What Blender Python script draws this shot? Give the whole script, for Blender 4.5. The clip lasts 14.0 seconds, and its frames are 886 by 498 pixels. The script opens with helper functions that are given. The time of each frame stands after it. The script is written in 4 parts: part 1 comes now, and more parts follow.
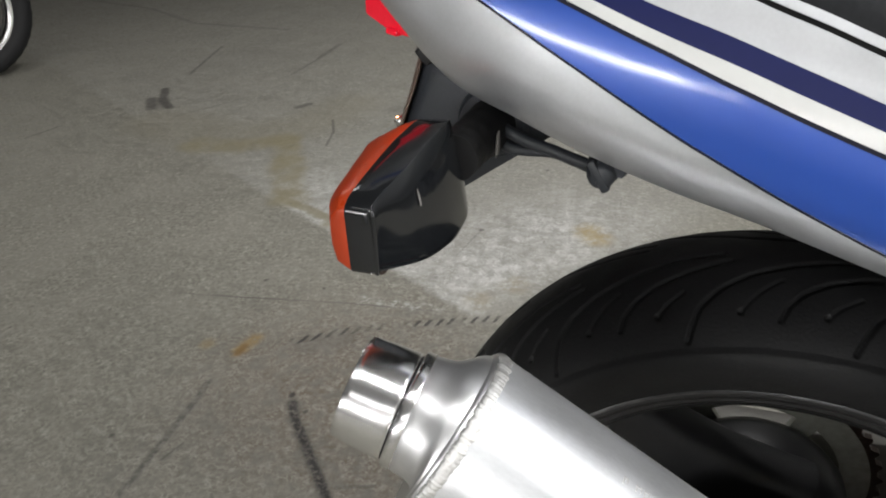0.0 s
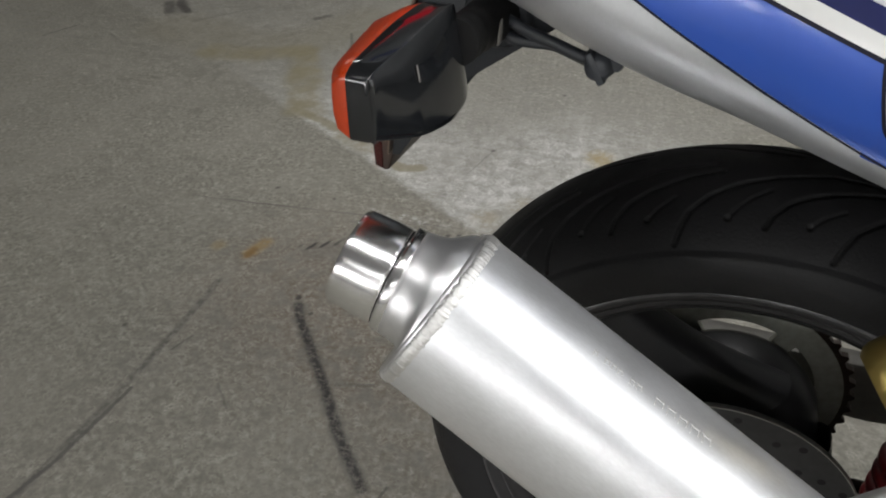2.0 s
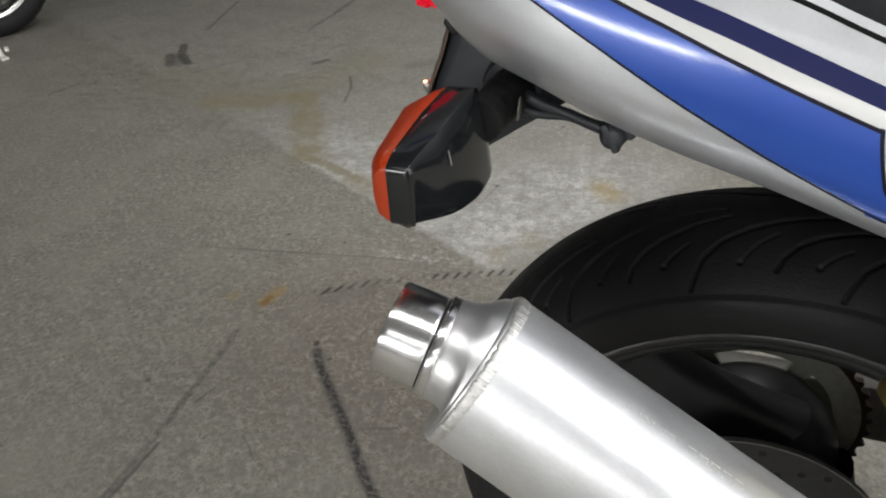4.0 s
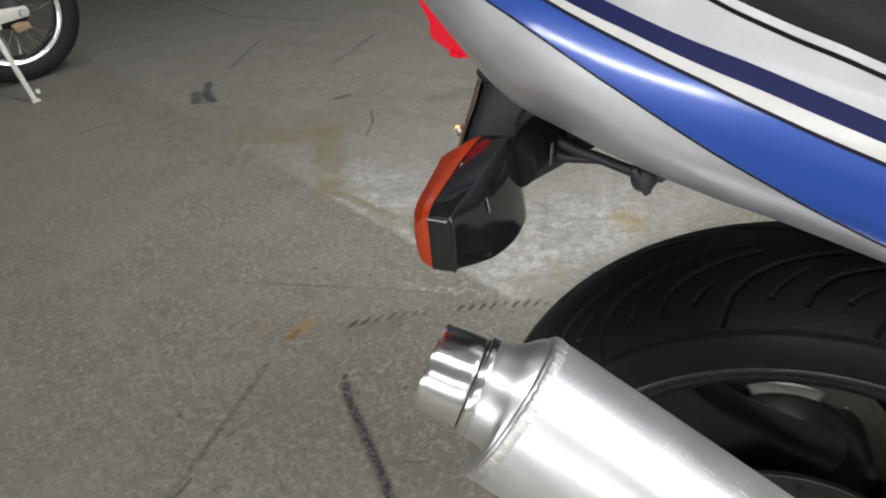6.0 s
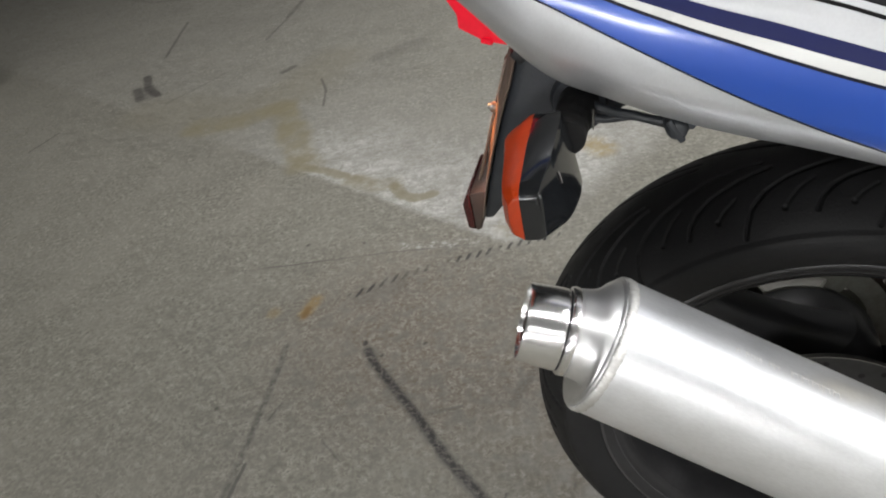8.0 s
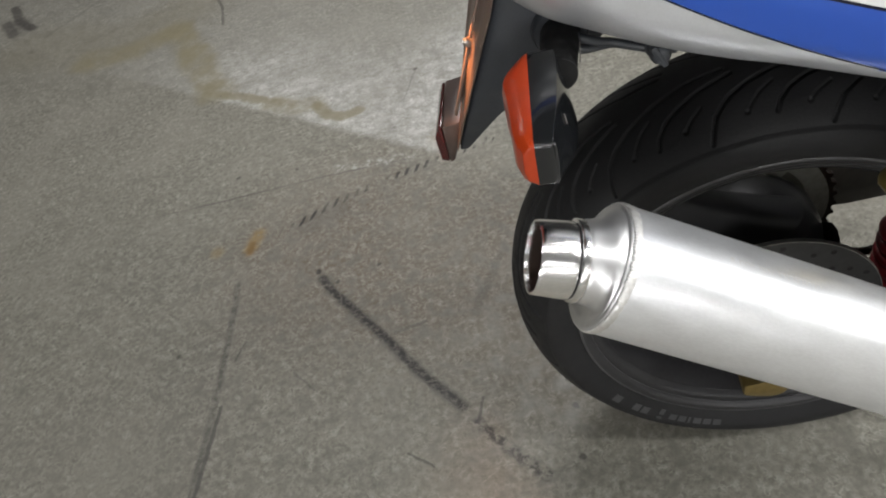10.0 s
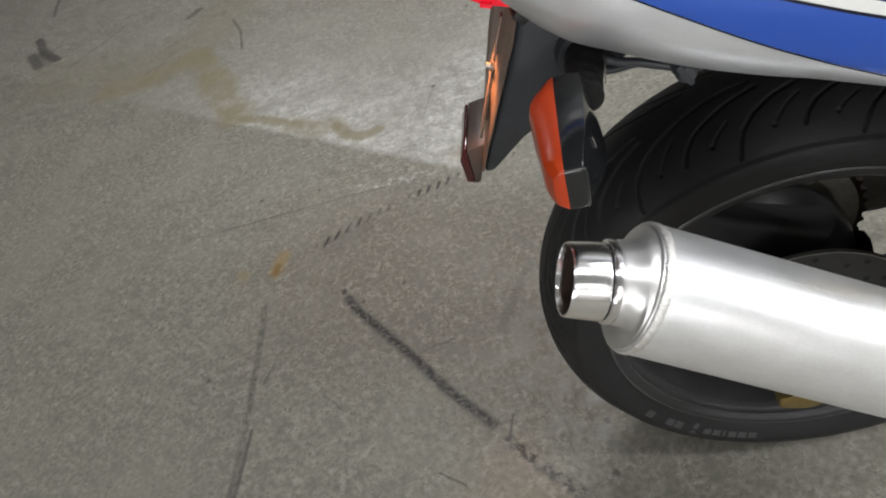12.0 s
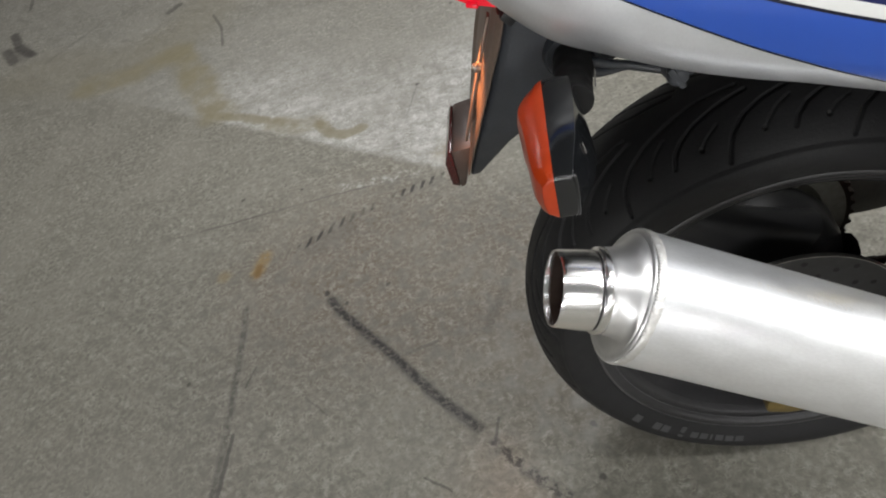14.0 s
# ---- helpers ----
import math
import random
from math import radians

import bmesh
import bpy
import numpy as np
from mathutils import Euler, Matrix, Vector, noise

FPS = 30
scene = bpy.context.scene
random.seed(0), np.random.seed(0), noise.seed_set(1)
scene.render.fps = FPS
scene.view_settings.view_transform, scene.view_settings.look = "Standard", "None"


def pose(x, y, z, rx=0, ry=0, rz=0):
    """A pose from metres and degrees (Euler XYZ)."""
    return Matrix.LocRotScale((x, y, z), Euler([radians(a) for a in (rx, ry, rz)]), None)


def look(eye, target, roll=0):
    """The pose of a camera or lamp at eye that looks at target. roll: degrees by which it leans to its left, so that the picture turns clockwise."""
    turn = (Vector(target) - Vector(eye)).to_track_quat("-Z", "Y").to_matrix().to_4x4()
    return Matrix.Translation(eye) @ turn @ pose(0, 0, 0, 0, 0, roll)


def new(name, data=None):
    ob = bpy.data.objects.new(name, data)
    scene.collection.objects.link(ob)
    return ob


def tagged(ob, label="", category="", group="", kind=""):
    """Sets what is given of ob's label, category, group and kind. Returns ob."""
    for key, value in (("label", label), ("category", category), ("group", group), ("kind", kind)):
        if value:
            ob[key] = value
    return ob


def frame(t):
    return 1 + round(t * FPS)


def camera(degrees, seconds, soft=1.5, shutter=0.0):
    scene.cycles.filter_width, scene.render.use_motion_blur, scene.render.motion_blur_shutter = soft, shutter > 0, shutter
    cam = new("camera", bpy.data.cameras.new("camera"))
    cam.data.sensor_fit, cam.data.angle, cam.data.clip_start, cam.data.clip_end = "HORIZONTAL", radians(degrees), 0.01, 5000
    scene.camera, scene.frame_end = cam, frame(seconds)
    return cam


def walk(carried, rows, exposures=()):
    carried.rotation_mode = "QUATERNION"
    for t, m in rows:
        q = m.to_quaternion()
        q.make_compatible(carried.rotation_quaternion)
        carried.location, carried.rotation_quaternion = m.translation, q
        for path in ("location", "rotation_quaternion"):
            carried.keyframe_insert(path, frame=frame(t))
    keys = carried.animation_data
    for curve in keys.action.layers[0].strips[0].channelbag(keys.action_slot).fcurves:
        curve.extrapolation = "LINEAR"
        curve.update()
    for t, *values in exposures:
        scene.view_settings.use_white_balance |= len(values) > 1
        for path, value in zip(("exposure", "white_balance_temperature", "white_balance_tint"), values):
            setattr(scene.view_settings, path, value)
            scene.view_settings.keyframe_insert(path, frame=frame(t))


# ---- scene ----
cam = camera(63.0, 14.0, 2.0)
PATH = [
    (0, (0.0594, 0.0792, 0.9138), (-0.3032, 1.8350, -0.1480), -4.0),
    (0.5, (0.0656, 0.0677, 0.9013), (-0.3147, 1.7787, -0.2272), -0.2),
    (1, (0.0750, 0.0511, 0.8888), (-0.3074, 1.7318, -0.2813), 1.9),
    (1.5, (0.0750, 0.0479, 0.8972), (-0.2980, 1.7068, -0.3084), 0.8),
    (2, (0.0761, 0.0479, 0.9013), (-0.3084, 1.6849, -0.3282), -1.5),
    (2.5, (0.0792, 0.0479, 0.9045), (-0.3043, 1.6745, -0.3407), -2.3),
    (3, (0.0750, 0.0479, 0.9128), (-0.2991, 1.6766, -0.3324), -2.5),
    (3.5, (0.0667, 0.0427, 0.9243), (-0.3157, 1.7005, -0.2782), -3.6),
    (3.7, (0.0625, 0.0396, 0.9305), (-0.3241, 1.7089, -0.2563), -4.1),
    (5.8, (0.0552, 0.0281, 0.9576), (-0.3918, 1.7422, -0.1407), -6.6),
    (6, (0.0511, 0.0271, 0.9566), (-0.4022, 1.7401, -0.1396), -6.5),
    (6.5, (0.0511, 0.0323, 0.9597), (-0.4033, 1.7474, -0.1334), -7.3),
    (7, (0.0458, 0.0156, 0.9639), (-0.4105, 1.7328, -0.1250), -7.7),
    (7.5, (0.0188, -0.0115, 0.9878), (-0.4752, 1.6922, -0.1052), -9.5),
    (8, (-0.0219, -0.0219, 1.0212), (-0.3543, 1.6182, -0.2209), -14.7),
    (8.5, (-0.0729, -0.0073, 1.0503), (-0.2417, 1.5286, -0.3491), -16.4),
    (8.7, (-0.0886, -0.0135, 1.0628), (-0.2147, 1.4994, -0.3647), -15.2),
    (10.8, (-0.0854, 0.0042, 1.0722), (-0.2417, 1.4234, -0.4449), -19.9),
    (11, (-0.0865, 0.0021, 1.0722), (-0.2501, 1.4286, -0.4376), -20.3),
    (11.5, (-0.0896, 0.0010, 1.0774), (-0.2647, 1.4453, -0.4147), -20.7),
    (12, (-0.0917, 0.0063, 1.0816), (-0.2740, 1.4713, -0.3897), -20.7),
    (12.5, (-0.0927, 0.0125, 1.0847), (-0.2647, 1.4796, -0.3855), -20.6),
    (13, (-0.0927, 0.0198, 1.0816), (-0.2532, 1.4849, -0.3918), -20.3),
    (13.5, (-0.0907, 0.0250, 1.0774), (-0.2407, 1.4828, -0.4043), -19.9),
    (14, (-0.0917, 0.0250, 1.0753), (-0.2324, 1.4755, -0.4137), -19.7),
]
walk(cam, [(t, look(eye, target, roll)) for t, eye, target, roll in PATH],
     exposures=((0.0, 0.19), (0.5, 0.16), (1.0, 0.07), (1.8, -0.04), (3.0, -0.08), (3.7, 0.01), (6.0, 0.19), (8.5, 0.22), (14.0, 0.23)))

# ---- light ----
world = bpy.data.worlds.new("world")
scene.world = world
world.use_nodes = True
world.node_tree.nodes["Background"].inputs[0].default_value = (0.9, 0.95, 1.0, 1)
world.node_tree.nodes["Background"].inputs[1].default_value = 0.05


def tube(name, x, y, z, length, width, power, turn=0.0, colour=(1.0, 0.99, 0.98)):
    lamp = bpy.data.lights.new(name, "AREA")
    lamp.shape, lamp.size, lamp.size_y, lamp.energy, lamp.color = "RECTANGLE", length, width, power, colour
    ob = new(name, lamp)
    ob.matrix_world = pose(x, y, z, 0, 0, turn)
    return ob


# unseen ceiling tubes implied by highlights; the two wide ones are added fill
for lx, ly, length, wide, power in ((3.3, -0.85, 3.0, 0.5, 90), (0.4, -3.5, 3.0, 0.5, 28), (0.1, -0.3, 2.4, 0.12, 20), (0.2, 2.5, 1.2, 0.14, 34), (-1.9, 3.0, 1.2, 0.14, 6), (2.0, 0.3, 1.2, 0.14, 16), (0.6, 4.6, 5.0, 0.12, 10), (1.0, 7.4, 6.0, 0.12, 10)):
    tube("unseen_ceiling_light", lx, ly, 2.85, length, wide, power, -8)

# daylight in the strip window to the south
day = bpy.data.lights.new("window_daylight", "AREA")
day.shape, day.size, day.size_y, day.energy, day.color = "RECTANGLE", 10.6, 0.26, 270, (1.0, 0.99, 0.98)
new("window_daylight", day).matrix_world = pose(-1.25, -4.615, 1.5, 90, 0, 0)

# unseen fill light added to the east to brighten the muffler can
day = bpy.data.lights.new("east_fill", "AREA")
day.shape, day.size, day.size_y, day.energy, day.color = "RECTANGLE", 2.5, 1.6, 80, (1.0, 0.99, 0.98)
new("east_fill", day).matrix_world = pose(5.22, -0.6, 1.4, 0, 90, 0)

# the number plate lamp under the tail light
lamp = bpy.data.lights.new("plate_lamp", "SPOT")
lamp.energy, lamp.color, lamp.shadow_soft_size, lamp.spot_size, lamp.spot_blend = 3.0, (1.0, 0.36, 0.13), 0.010, radians(62), 0.9
BIKE = pose(0.2344, 0.5584, 0, -2.157, 0, -9.883)
new("plate_lamp", lamp).matrix_world = BIKE @ look((-0.316, -0.060, 0.772), (-0.292, -0.076, 0.670))


# ---- materials ----
def shader(name, colour, rough=0.5, metal=0.0, bump=0.0, scale=60.0, vary=0.12, stretch=(1, 1, 1), coat=0.0, emit=0.0, wear=0.15, spec=0.5, coat_rough=0.05):
    """A procedural surface: base colour with two scales of variation, roughness wear and a fine bump."""
    m = bpy.data.materials.new(name)
    m.use_nodes = True
    nt = m.node_tree
    p = nt.nodes["Principled BSDF"]
    p.inputs["Metallic"].default_value = metal
    p.inputs["Coat Weight"].default_value = coat
    p.inputs["Specular IOR Level"].default_value = spec
    p.inputs["Coat Roughness"].default_value = coat_rough
    tc = nt.nodes.new("ShaderNodeTexCoord")
    mp = nt.nodes.new("ShaderNodeMapping")
    mp.inputs["Scale"].default_value = stretch
    nt.links.new(tc.outputs["Object"], mp.inputs["Vector"])
    fine, broad = nt.nodes.new("ShaderNodeTexNoise"), nt.nodes.new("ShaderNodeTexNoise")
    fine.inputs["Scale"].default_value, fine.inputs["Detail"].default_value = scale, 6
    broad.inputs["Scale"].default_value, broad.inputs["Detail"].default_value = scale / 9, 4
    for n in (fine, broad):
        nt.links.new(mp.outputs[0], n.inputs["Vector"])
    both = nt.nodes.new("ShaderNodeMath")
    both.operation = "ADD"
    nt.links.new(fine.outputs["Fac"], both.inputs[0])
    nt.links.new(broad.outputs["Fac"], both.inputs[1])
    ramp = nt.nodes.new("ShaderNodeMapRange")
    ramp.inputs[1].default_value, ramp.inputs[2].default_value = 0.6, 1.4
    ramp.inputs[3].default_value, ramp.inputs[4].default_value = 1 - vary, 1 + vary
    nt.links.new(both.outputs[0], ramp.inputs[0])
    mul = nt.nodes.new("ShaderNodeVectorMath")
    mul.operation = "SCALE"
    mul.inputs[0].default_value = colour
    nt.links.new(ramp.outputs[0], mul.inputs["Scale"])
    nt.links.new(mul.outputs[0], p.inputs["Base Color"])
    rr = nt.nodes.new("ShaderNodeMapRange")
    rr.inputs[1].default_value, rr.inputs[2].default_value = 0.3, 0.7
    rr.inputs[3].default_value, rr.inputs[4].default_value = rough * (1 - wear), min(1, rough * (1 + wear))
    nt.links.new(broad.outputs["Fac"], rr.inputs[0])
    nt.links.new(rr.outputs[0], p.inputs["Roughness"])
    if bump:
        b = nt.nodes.new("ShaderNodeBump")
        b.inputs["Strength"].default_value, b.inputs["Distance"].default_value = 1.0, bump
        nt.links.new(fine.outputs["Fac"], b.inputs["Height"])
        nt.links.new(b.outputs[0], p.inputs["Normal"])
    if emit:
        p.inputs["Emission Color"].default_value = (*colour, 1)
        p.inputs["Emission Strength"].default_value = emit
    return m


RUBBER = shader("tyre rubber", (0.0150, 0.0152, 0.0163), 0.60, spec=0.30, bump=0.0003, scale=400, vary=0.25)
SILVER = shader("silver paint", (0.60, 0.615, 0.635), 0.45, 0.72, scale=500, vary=0.05, coat=0.35)
BLUE = shader("blue paint", (0.010, 0.074, 0.43), 0.3, 0.15, scale=900, vary=0.0, coat=1.0, coat_rough=0.11, wear=0.0)
WHITE = shader("white paint", (0.7, 0.71, 0.7), 0.3, scale=200, vary=0.04, coat=0.6, coat_rough=0.12)
NAVY = shader("navy paint", (0.009, 0.013, 0.080), 0.4, scale=200, vary=0.05, spec=0.22)
PINLINE = shader("dark pinstripe vinyl", (0.008, 0.009, 0.022), 0.45, spec=0.2, scale=200)
ALUMINIUM = shader("brushed aluminium", (0.85, 0.868, 0.895), 0.37, 0.8, bump=0.00005, scale=700, vary=0.07, stretch=(0.35, 1, 1), wear=0.10)
CAST = shader("satin spun aluminium", (0.76, 0.765, 0.775), 0.37, 0.9, bump=0.00003, scale=120, vary=0.08)
WELD = shader("weld bead aluminium", (0.74, 0.74, 0.73), 0.5, 0.85, bump=0.0005, scale=240, vary=0.2)
CHROME = shader("polished chrome", (0.92, 0.92, 0.93), 0.19, 1.0, scale=90, vary=0.03)
SOOT = shader("sooty tip bore", (0.03, 0.017, 0.012), 0.6, 0.3, scale=120, vary=0.4)
BLACK = shader("gloss black plastic", (0.009, 0.010, 0.0115), 0.10, scale=150, vary=0.2, coat=0.5)
MATT = shader("matt black plastic", (0.014, 0.0145, 0.016), 0.5, bump=0.0002, scale=500, vary=0.2)
DARK = shader("dark painted metal", (0.02, 0.02, 0.022), 0.4, 0.3, scale=200, vary=0.25)
RIM = shader("dark grey wheel paint", (0.015, 0.0152, 0.0165), 0.46, 0.0, spec=0.3, scale=200, vary=0.2)
STEEL = shader("machined steel", (0.42, 0.42, 0.41), 0.3, 1.0, scale=140, vary=0.18)
GOLD = shader("gold anodised metal", (0.36, 0.27, 0.085), 0.4, 0.85, scale=160, vary=0.1)
AMBER = shader("amber lens plastic", (0.41, 0.04, 0.006), 0.3, scale=200, vary=0.1, coat=0.25)
RED = shader("red lens plastic", (0.75, 0.01, 0.03), 0.14, scale=200, vary=0.08, coat=0.7, emit=0.35)
# paler and browner than the guard: part of the lamp's glow is in this colour
PLATEGLOW = shader("plate sheet with lamp glow", (0.20, 0.15, 0.12), 0.42, 0.3, scale=160, vary=0.15)
SEAT = shader("black seat vinyl", (0.012, 0.013, 0.015), 0.55, spec=0.2, bump=0.0004, scale=350, vary=0.2)


def concrete():
    """Worn concrete with pale grit, and the scuffs, cracks, tyre marks and oil stains that lie on it."""
    m = bpy.data.materials.new("worn concrete")
    m.use_nodes = True
    nt = m.node_tree
    p = nt.nodes["Principled BSDF"]
    pos = nt.nodes.new("ShaderNodeNewGeometry").outputs["Position"]

    def op(kind, a, b=None, c=None, clamp=False):
        n = nt.nodes.new("ShaderNodeMath")
        n.operation = kind
        for k, v in enumerate((a, b, c)):
            if v is None:
                continue
            if isinstance(v, (int, float)):
                n.inputs[k].default_value = v
            else:
                nt.links.new(v, n.inputs[k])
        return op("MAXIMUM", op("MINIMUM", n.outputs[0], 1.0), 0.0) if clamp else n.outputs[0]

    def vec(kind, a, b=None, scale=None):
        n = nt.nodes.new("ShaderNodeVectorMath")
        n.operation = kind
        for k, v in enumerate((a, b)):
            if v is None:
                continue
            if isinstance(v, tuple):
                n.inputs[k].default_value = v
            else:
                nt.links.new(v, n.inputs[k])
        if scale is not None:
            if isinstance(scale, (int, float)):
                n.inputs["Scale"].default_value = scale
            else:
                nt.links.new(scale, n.inputs["Scale"])
        return n.outputs["Value"] if kind in ("DOT_PRODUCT", "LENGTH") else n.outputs[0]

    def cloud(scale, detail=4, rough=0.55, source=None, colour=False):
        n = nt.nodes.new("ShaderNodeTexNoise")
        n.inputs["Scale"].default_value, n.inputs["Detail"].default_value, n.inputs["Roughness"].default_value = scale, detail, rough
        nt.links.new(source or pos, n.inputs["Vector"])
        return n.outputs["Color" if colour else "Fac"]

    def ramp(v, a, b, lo=0.0, hi=1.0):
        n = nt.nodes.new("ShaderNodeMapRange")
        n.interpolation_type = "SMOOTHSTEP"
        nt.links.new(v, n.inputs[0])
        for k, x in enumerate((a, b, lo, hi)):
            n.inputs[k + 1].default_value = x
        return n.outputs[0]

    def mix(fac, a, b):
        n = nt.nodes.new("ShaderNodeMix")
        n.data_type = "RGBA"
        nt.links.new(fac, n.inputs[0])
        for k, v in ((6, a), (7, b)):
            if isinstance(v, tuple):
                n.inputs[k].default_value = (*v, 1)
            else:
                nt.links.new(v, n.inputs[k])
        return n.outputs[2]

    def warped(amount, scale):
        stir = cloud(scale, 3, colour=True)
        split, join = nt.nodes.new("ShaderNodeSeparateColor"), nt.nodes.new("ShaderNodeCombineXYZ")
        nt.links.new(stir, split.inputs[0])
        for k in range(3):
            nt.links.new(split.outputs[k], join.inputs[k])
        w = vec("SUBTRACT", join.outputs[0], (0.5, 0.5, 0.5))
        return vec("MULTIPLY", vec("ADD", pos, vec("SCALE", w, scale=amount)), (1, 1, 0))

    near, far, tight = warped(0.02, 40), warped(0.07, 9), warped(0.007, 55)

    def line(points, where):
        """The distance to a line through the points on the floor."""
        best = None
        for (ax, ay), (bx, by) in zip(points, points[1:]):
            d = vec("SUBTRACT", where, (ax, ay, 0))
            l2 = (bx - ax) ** 2 + (by - ay) ** 2
            h = op("MULTIPLY", vec("DOT_PRODUCT", d, (bx - ax, by - ay, 0)), 1 / l2, clamp=True)
            e = vec("LENGTH", vec("SUBTRACT", d, vec("SCALE", (bx - ax, by - ay, 0), scale=h)))
            best = e if best is None else op("MINIMUM", best, e)
        return best

    def spots(points):
        best = None
        for x, y in points:
            e = vec("LENGTH", vec("SUBTRACT", near, (x, y, 0)))
            best = e if best is None else op("MINIMUM", best, e)
        return best

    fine, grit, mid, broad, wide = cloud(210, 2), cloud(95, 3, 0.6), cloud(30, 4), cloud(5, 5), cloud(1.1, 3)
    base = mix(ramp(grit, 0.25, 0.75), (0.150, 0.143, 0.119), (0.275, 0.266, 0.226))
    # reddish brown grime round the long scuff and towards the wheel
    grime = op("MULTIPLY", ramp(line([(-0.40, 1.10), (-0.22, 1.0), (0.02, 0.86)], far), 0.42, 0.08), ramp(mid, 0.3, 0.62, 0.35, 0.72))
    base = mix(op("MULTIPLY", grime, ramp(grit, 0.25, 0.75, 1.0, 0.45)), base, (0.165, 0.121, 0.087))
    # pale trowel worms: thin crests of a turbulent noise
    crest = op("ABSOLUTE", op("SUBTRACT", cloud(62, 2, 0.5, source=warped(0.03, 28)), 0.5))
    worms = op("MULTIPLY", ramp(crest, 0.040, 0.004), ramp(cloud(48, 2), 0.40, 0.58))
    base = mix(op("MULTIPLY", worms, ramp(mid, 0.34, 0.62, 0.2, 0.62)), base, (0.42, 0.407, 0.352))
    base = mix(op("MULTIPLY", ramp(cloud(70, 4, 0.68), 0.47, 0.70), ramp(mid, 0.36, 0.64, 0.25, 0.7)), base, (0.39, 0.377, 0.325))
    base = mix(op("MULTIPLY", ramp(mid, 0.55, 0.3), 0.5), base, (0.148, 0.139, 0.120))
    base = mix(op("MULTIPLY", ramp(broad, 0.42, 0.68), 0.3), base, (0.31, 0.295, 0.255))
    base = mix(op("MULTIPLY", ramp(wide, 0.45, 0.7), 0.3), base, (0.175, 0.167, 0.146))
    # pale scoured wedge with a hard corner, brightest along its edge
    def side(ax, ay, nx, ny):
        return vec("DOT_PRODUCT", vec("SUBTRACT", near, (ax, ay, 0)), (nx, ny, 0))
    f1, f2 = side(-0.19, 1.345, 0.625, 0.78), side(-0.19, 1.345, -0.66, 0.75)
    reach = line([(-0.66, 1.73), (-0.19, 1.37), (0.05, 1.62)], far)
    inside = op("MULTIPLY", ramp(f1, -0.004, 0.022), ramp(f2, -0.12, 0.03))
    streaks = op("ADD", op("MULTIPLY", ramp(cloud(34, 5, 0.72), 0.36, 0.66), 0.62), op("MULTIPLY", worms, 0.5))
    wedge = op("MULTIPLY", op("MULTIPLY", inside, ramp(reach, 0.42, 0.03, 0.16, 1.0)), ramp(cloud(9, 4, 0.6), 0.34, 0.60, 0.45, 1.0))
    base = mix(op("MULTIPLY", ramp(reach, 0.75, 0.2), op("MULTIPLY", inside, 0.28)), base, (0.36, 0.355, 0.33))
    base = mix(op("MULTIPLY", wedge, op("ADD", streaks, 0.18), clamp=True), base, (0.60, 0.595, 0.575))
    spill = op("MULTIPLY", ramp(line([(-0.40, 1.36), (-0.30, 1.345), (-0.22, 1.335)], near), 0.022, 0.004), ramp(cloud(60, 4, 0.7), 0.46, 0.62))
    base = mix(op("MULTIPLY", spill, 0.7), base, (0.52, 0.515, 0.49))
    # yellowed oil stain that runs away from the wedge: broad pools joined by a thin trickle
    tan = (0.232, 0.206, 0.132)
    mottle = ramp(cloud(10, 5, 0.62), 0.30, 0.66, 0.35, 0.9)
    pools = line([(-1.24, 2.235), (-1.08, 2.215), (-0.93, 2.29)], far)
    base = mix(op("MULTIPLY", ramp(pools, 0.085, 0.03), mottle), base, tan)
    pools = line([(-0.92, 2.28), (-0.845, 2.10), (-0.80, 1.97), (-0.745, 1.84)], far)
    base = mix(op("MULTIPLY", ramp(pools, 0.075, 0.03), mottle), base, tan)
    trickle = line([(-0.755, 1.83), (-0.66, 1.775), (-0.60, 1.735)], near)
    base = mix(op("MULTIPLY", ramp(trickle, 0.024, 0.008), 0.75), base, tan)
    pools = line([(-0.575, 1.705), (-0.50, 1.655), (-0.455, 1.655)], near)
    base = mix(op("MULTIPLY", ramp(pools, 0.046, 0.016), mottle), base, tan)
    trickle = line([(-0.445, 1.64), (-0.415, 1.585), (-0.375, 1.562), (-0.335, 1.572)], near)
    base = mix(op("MULTIPLY", ramp(trickle, 0.024, 0.010), 0.72), base, (0.215, 0.188, 0.110))
    old = line([(-1.5, 2.45), (-1.1, 2.3), (-0.9, 2.42), (-0.80, 2.62)], far)
    base = mix(op("MULTIPLY", ramp(old, 0.2, 0.05), 0.35), base, (0.215, 0.195, 0.14))
    base = mix(op("MULTIPLY", ramp(spots([(0.124, 1.664), (0.10, 1.70)]), 0.055, 0.012), ramp(cloud(45, 3), 0.3, 0.6, 0.3, 0.75)), base, (0.33, 0.25, 0.10))
    base = mix(op("MULTIPLY", ramp(spots([(-0.135, 1.375), (-0.06, 1.44)]), 0.05, 0.012), ramp(cloud(35, 3), 0.3, 0.6, 0.1, 0.6)), base, (0.25, 0.21, 0.13))
    # rust blot with a paler neighbour
    rust = ramp(line([(-0.606, 1.155), (-0.588, 1.200)], tight), 0.026, 0.004)
    base = mix(op("MULTIPLY", rust, ramp(cloud(70, 3), 0.3, 0.6, 0.35, 0.8)), base, (0.30, 0.20, 0.075))
    base = mix(op("MULTIPLY", ramp(line([(-0.606, 1.150), (-0.601, 1.172)], tight), 0.013, 0.003), 0.85), base, (0.185, 0.105, 0.030))
    base = mix(op("MULTIPLY", ramp(spots([(-0.684, 1.172)]), 0.026, 0.006), 0.5), base, (0.28, 0.21, 0.10))
    # black rubber scuff with a soft brown margin, broken towards its end
    black = (0.026, 0.024, 0.023)
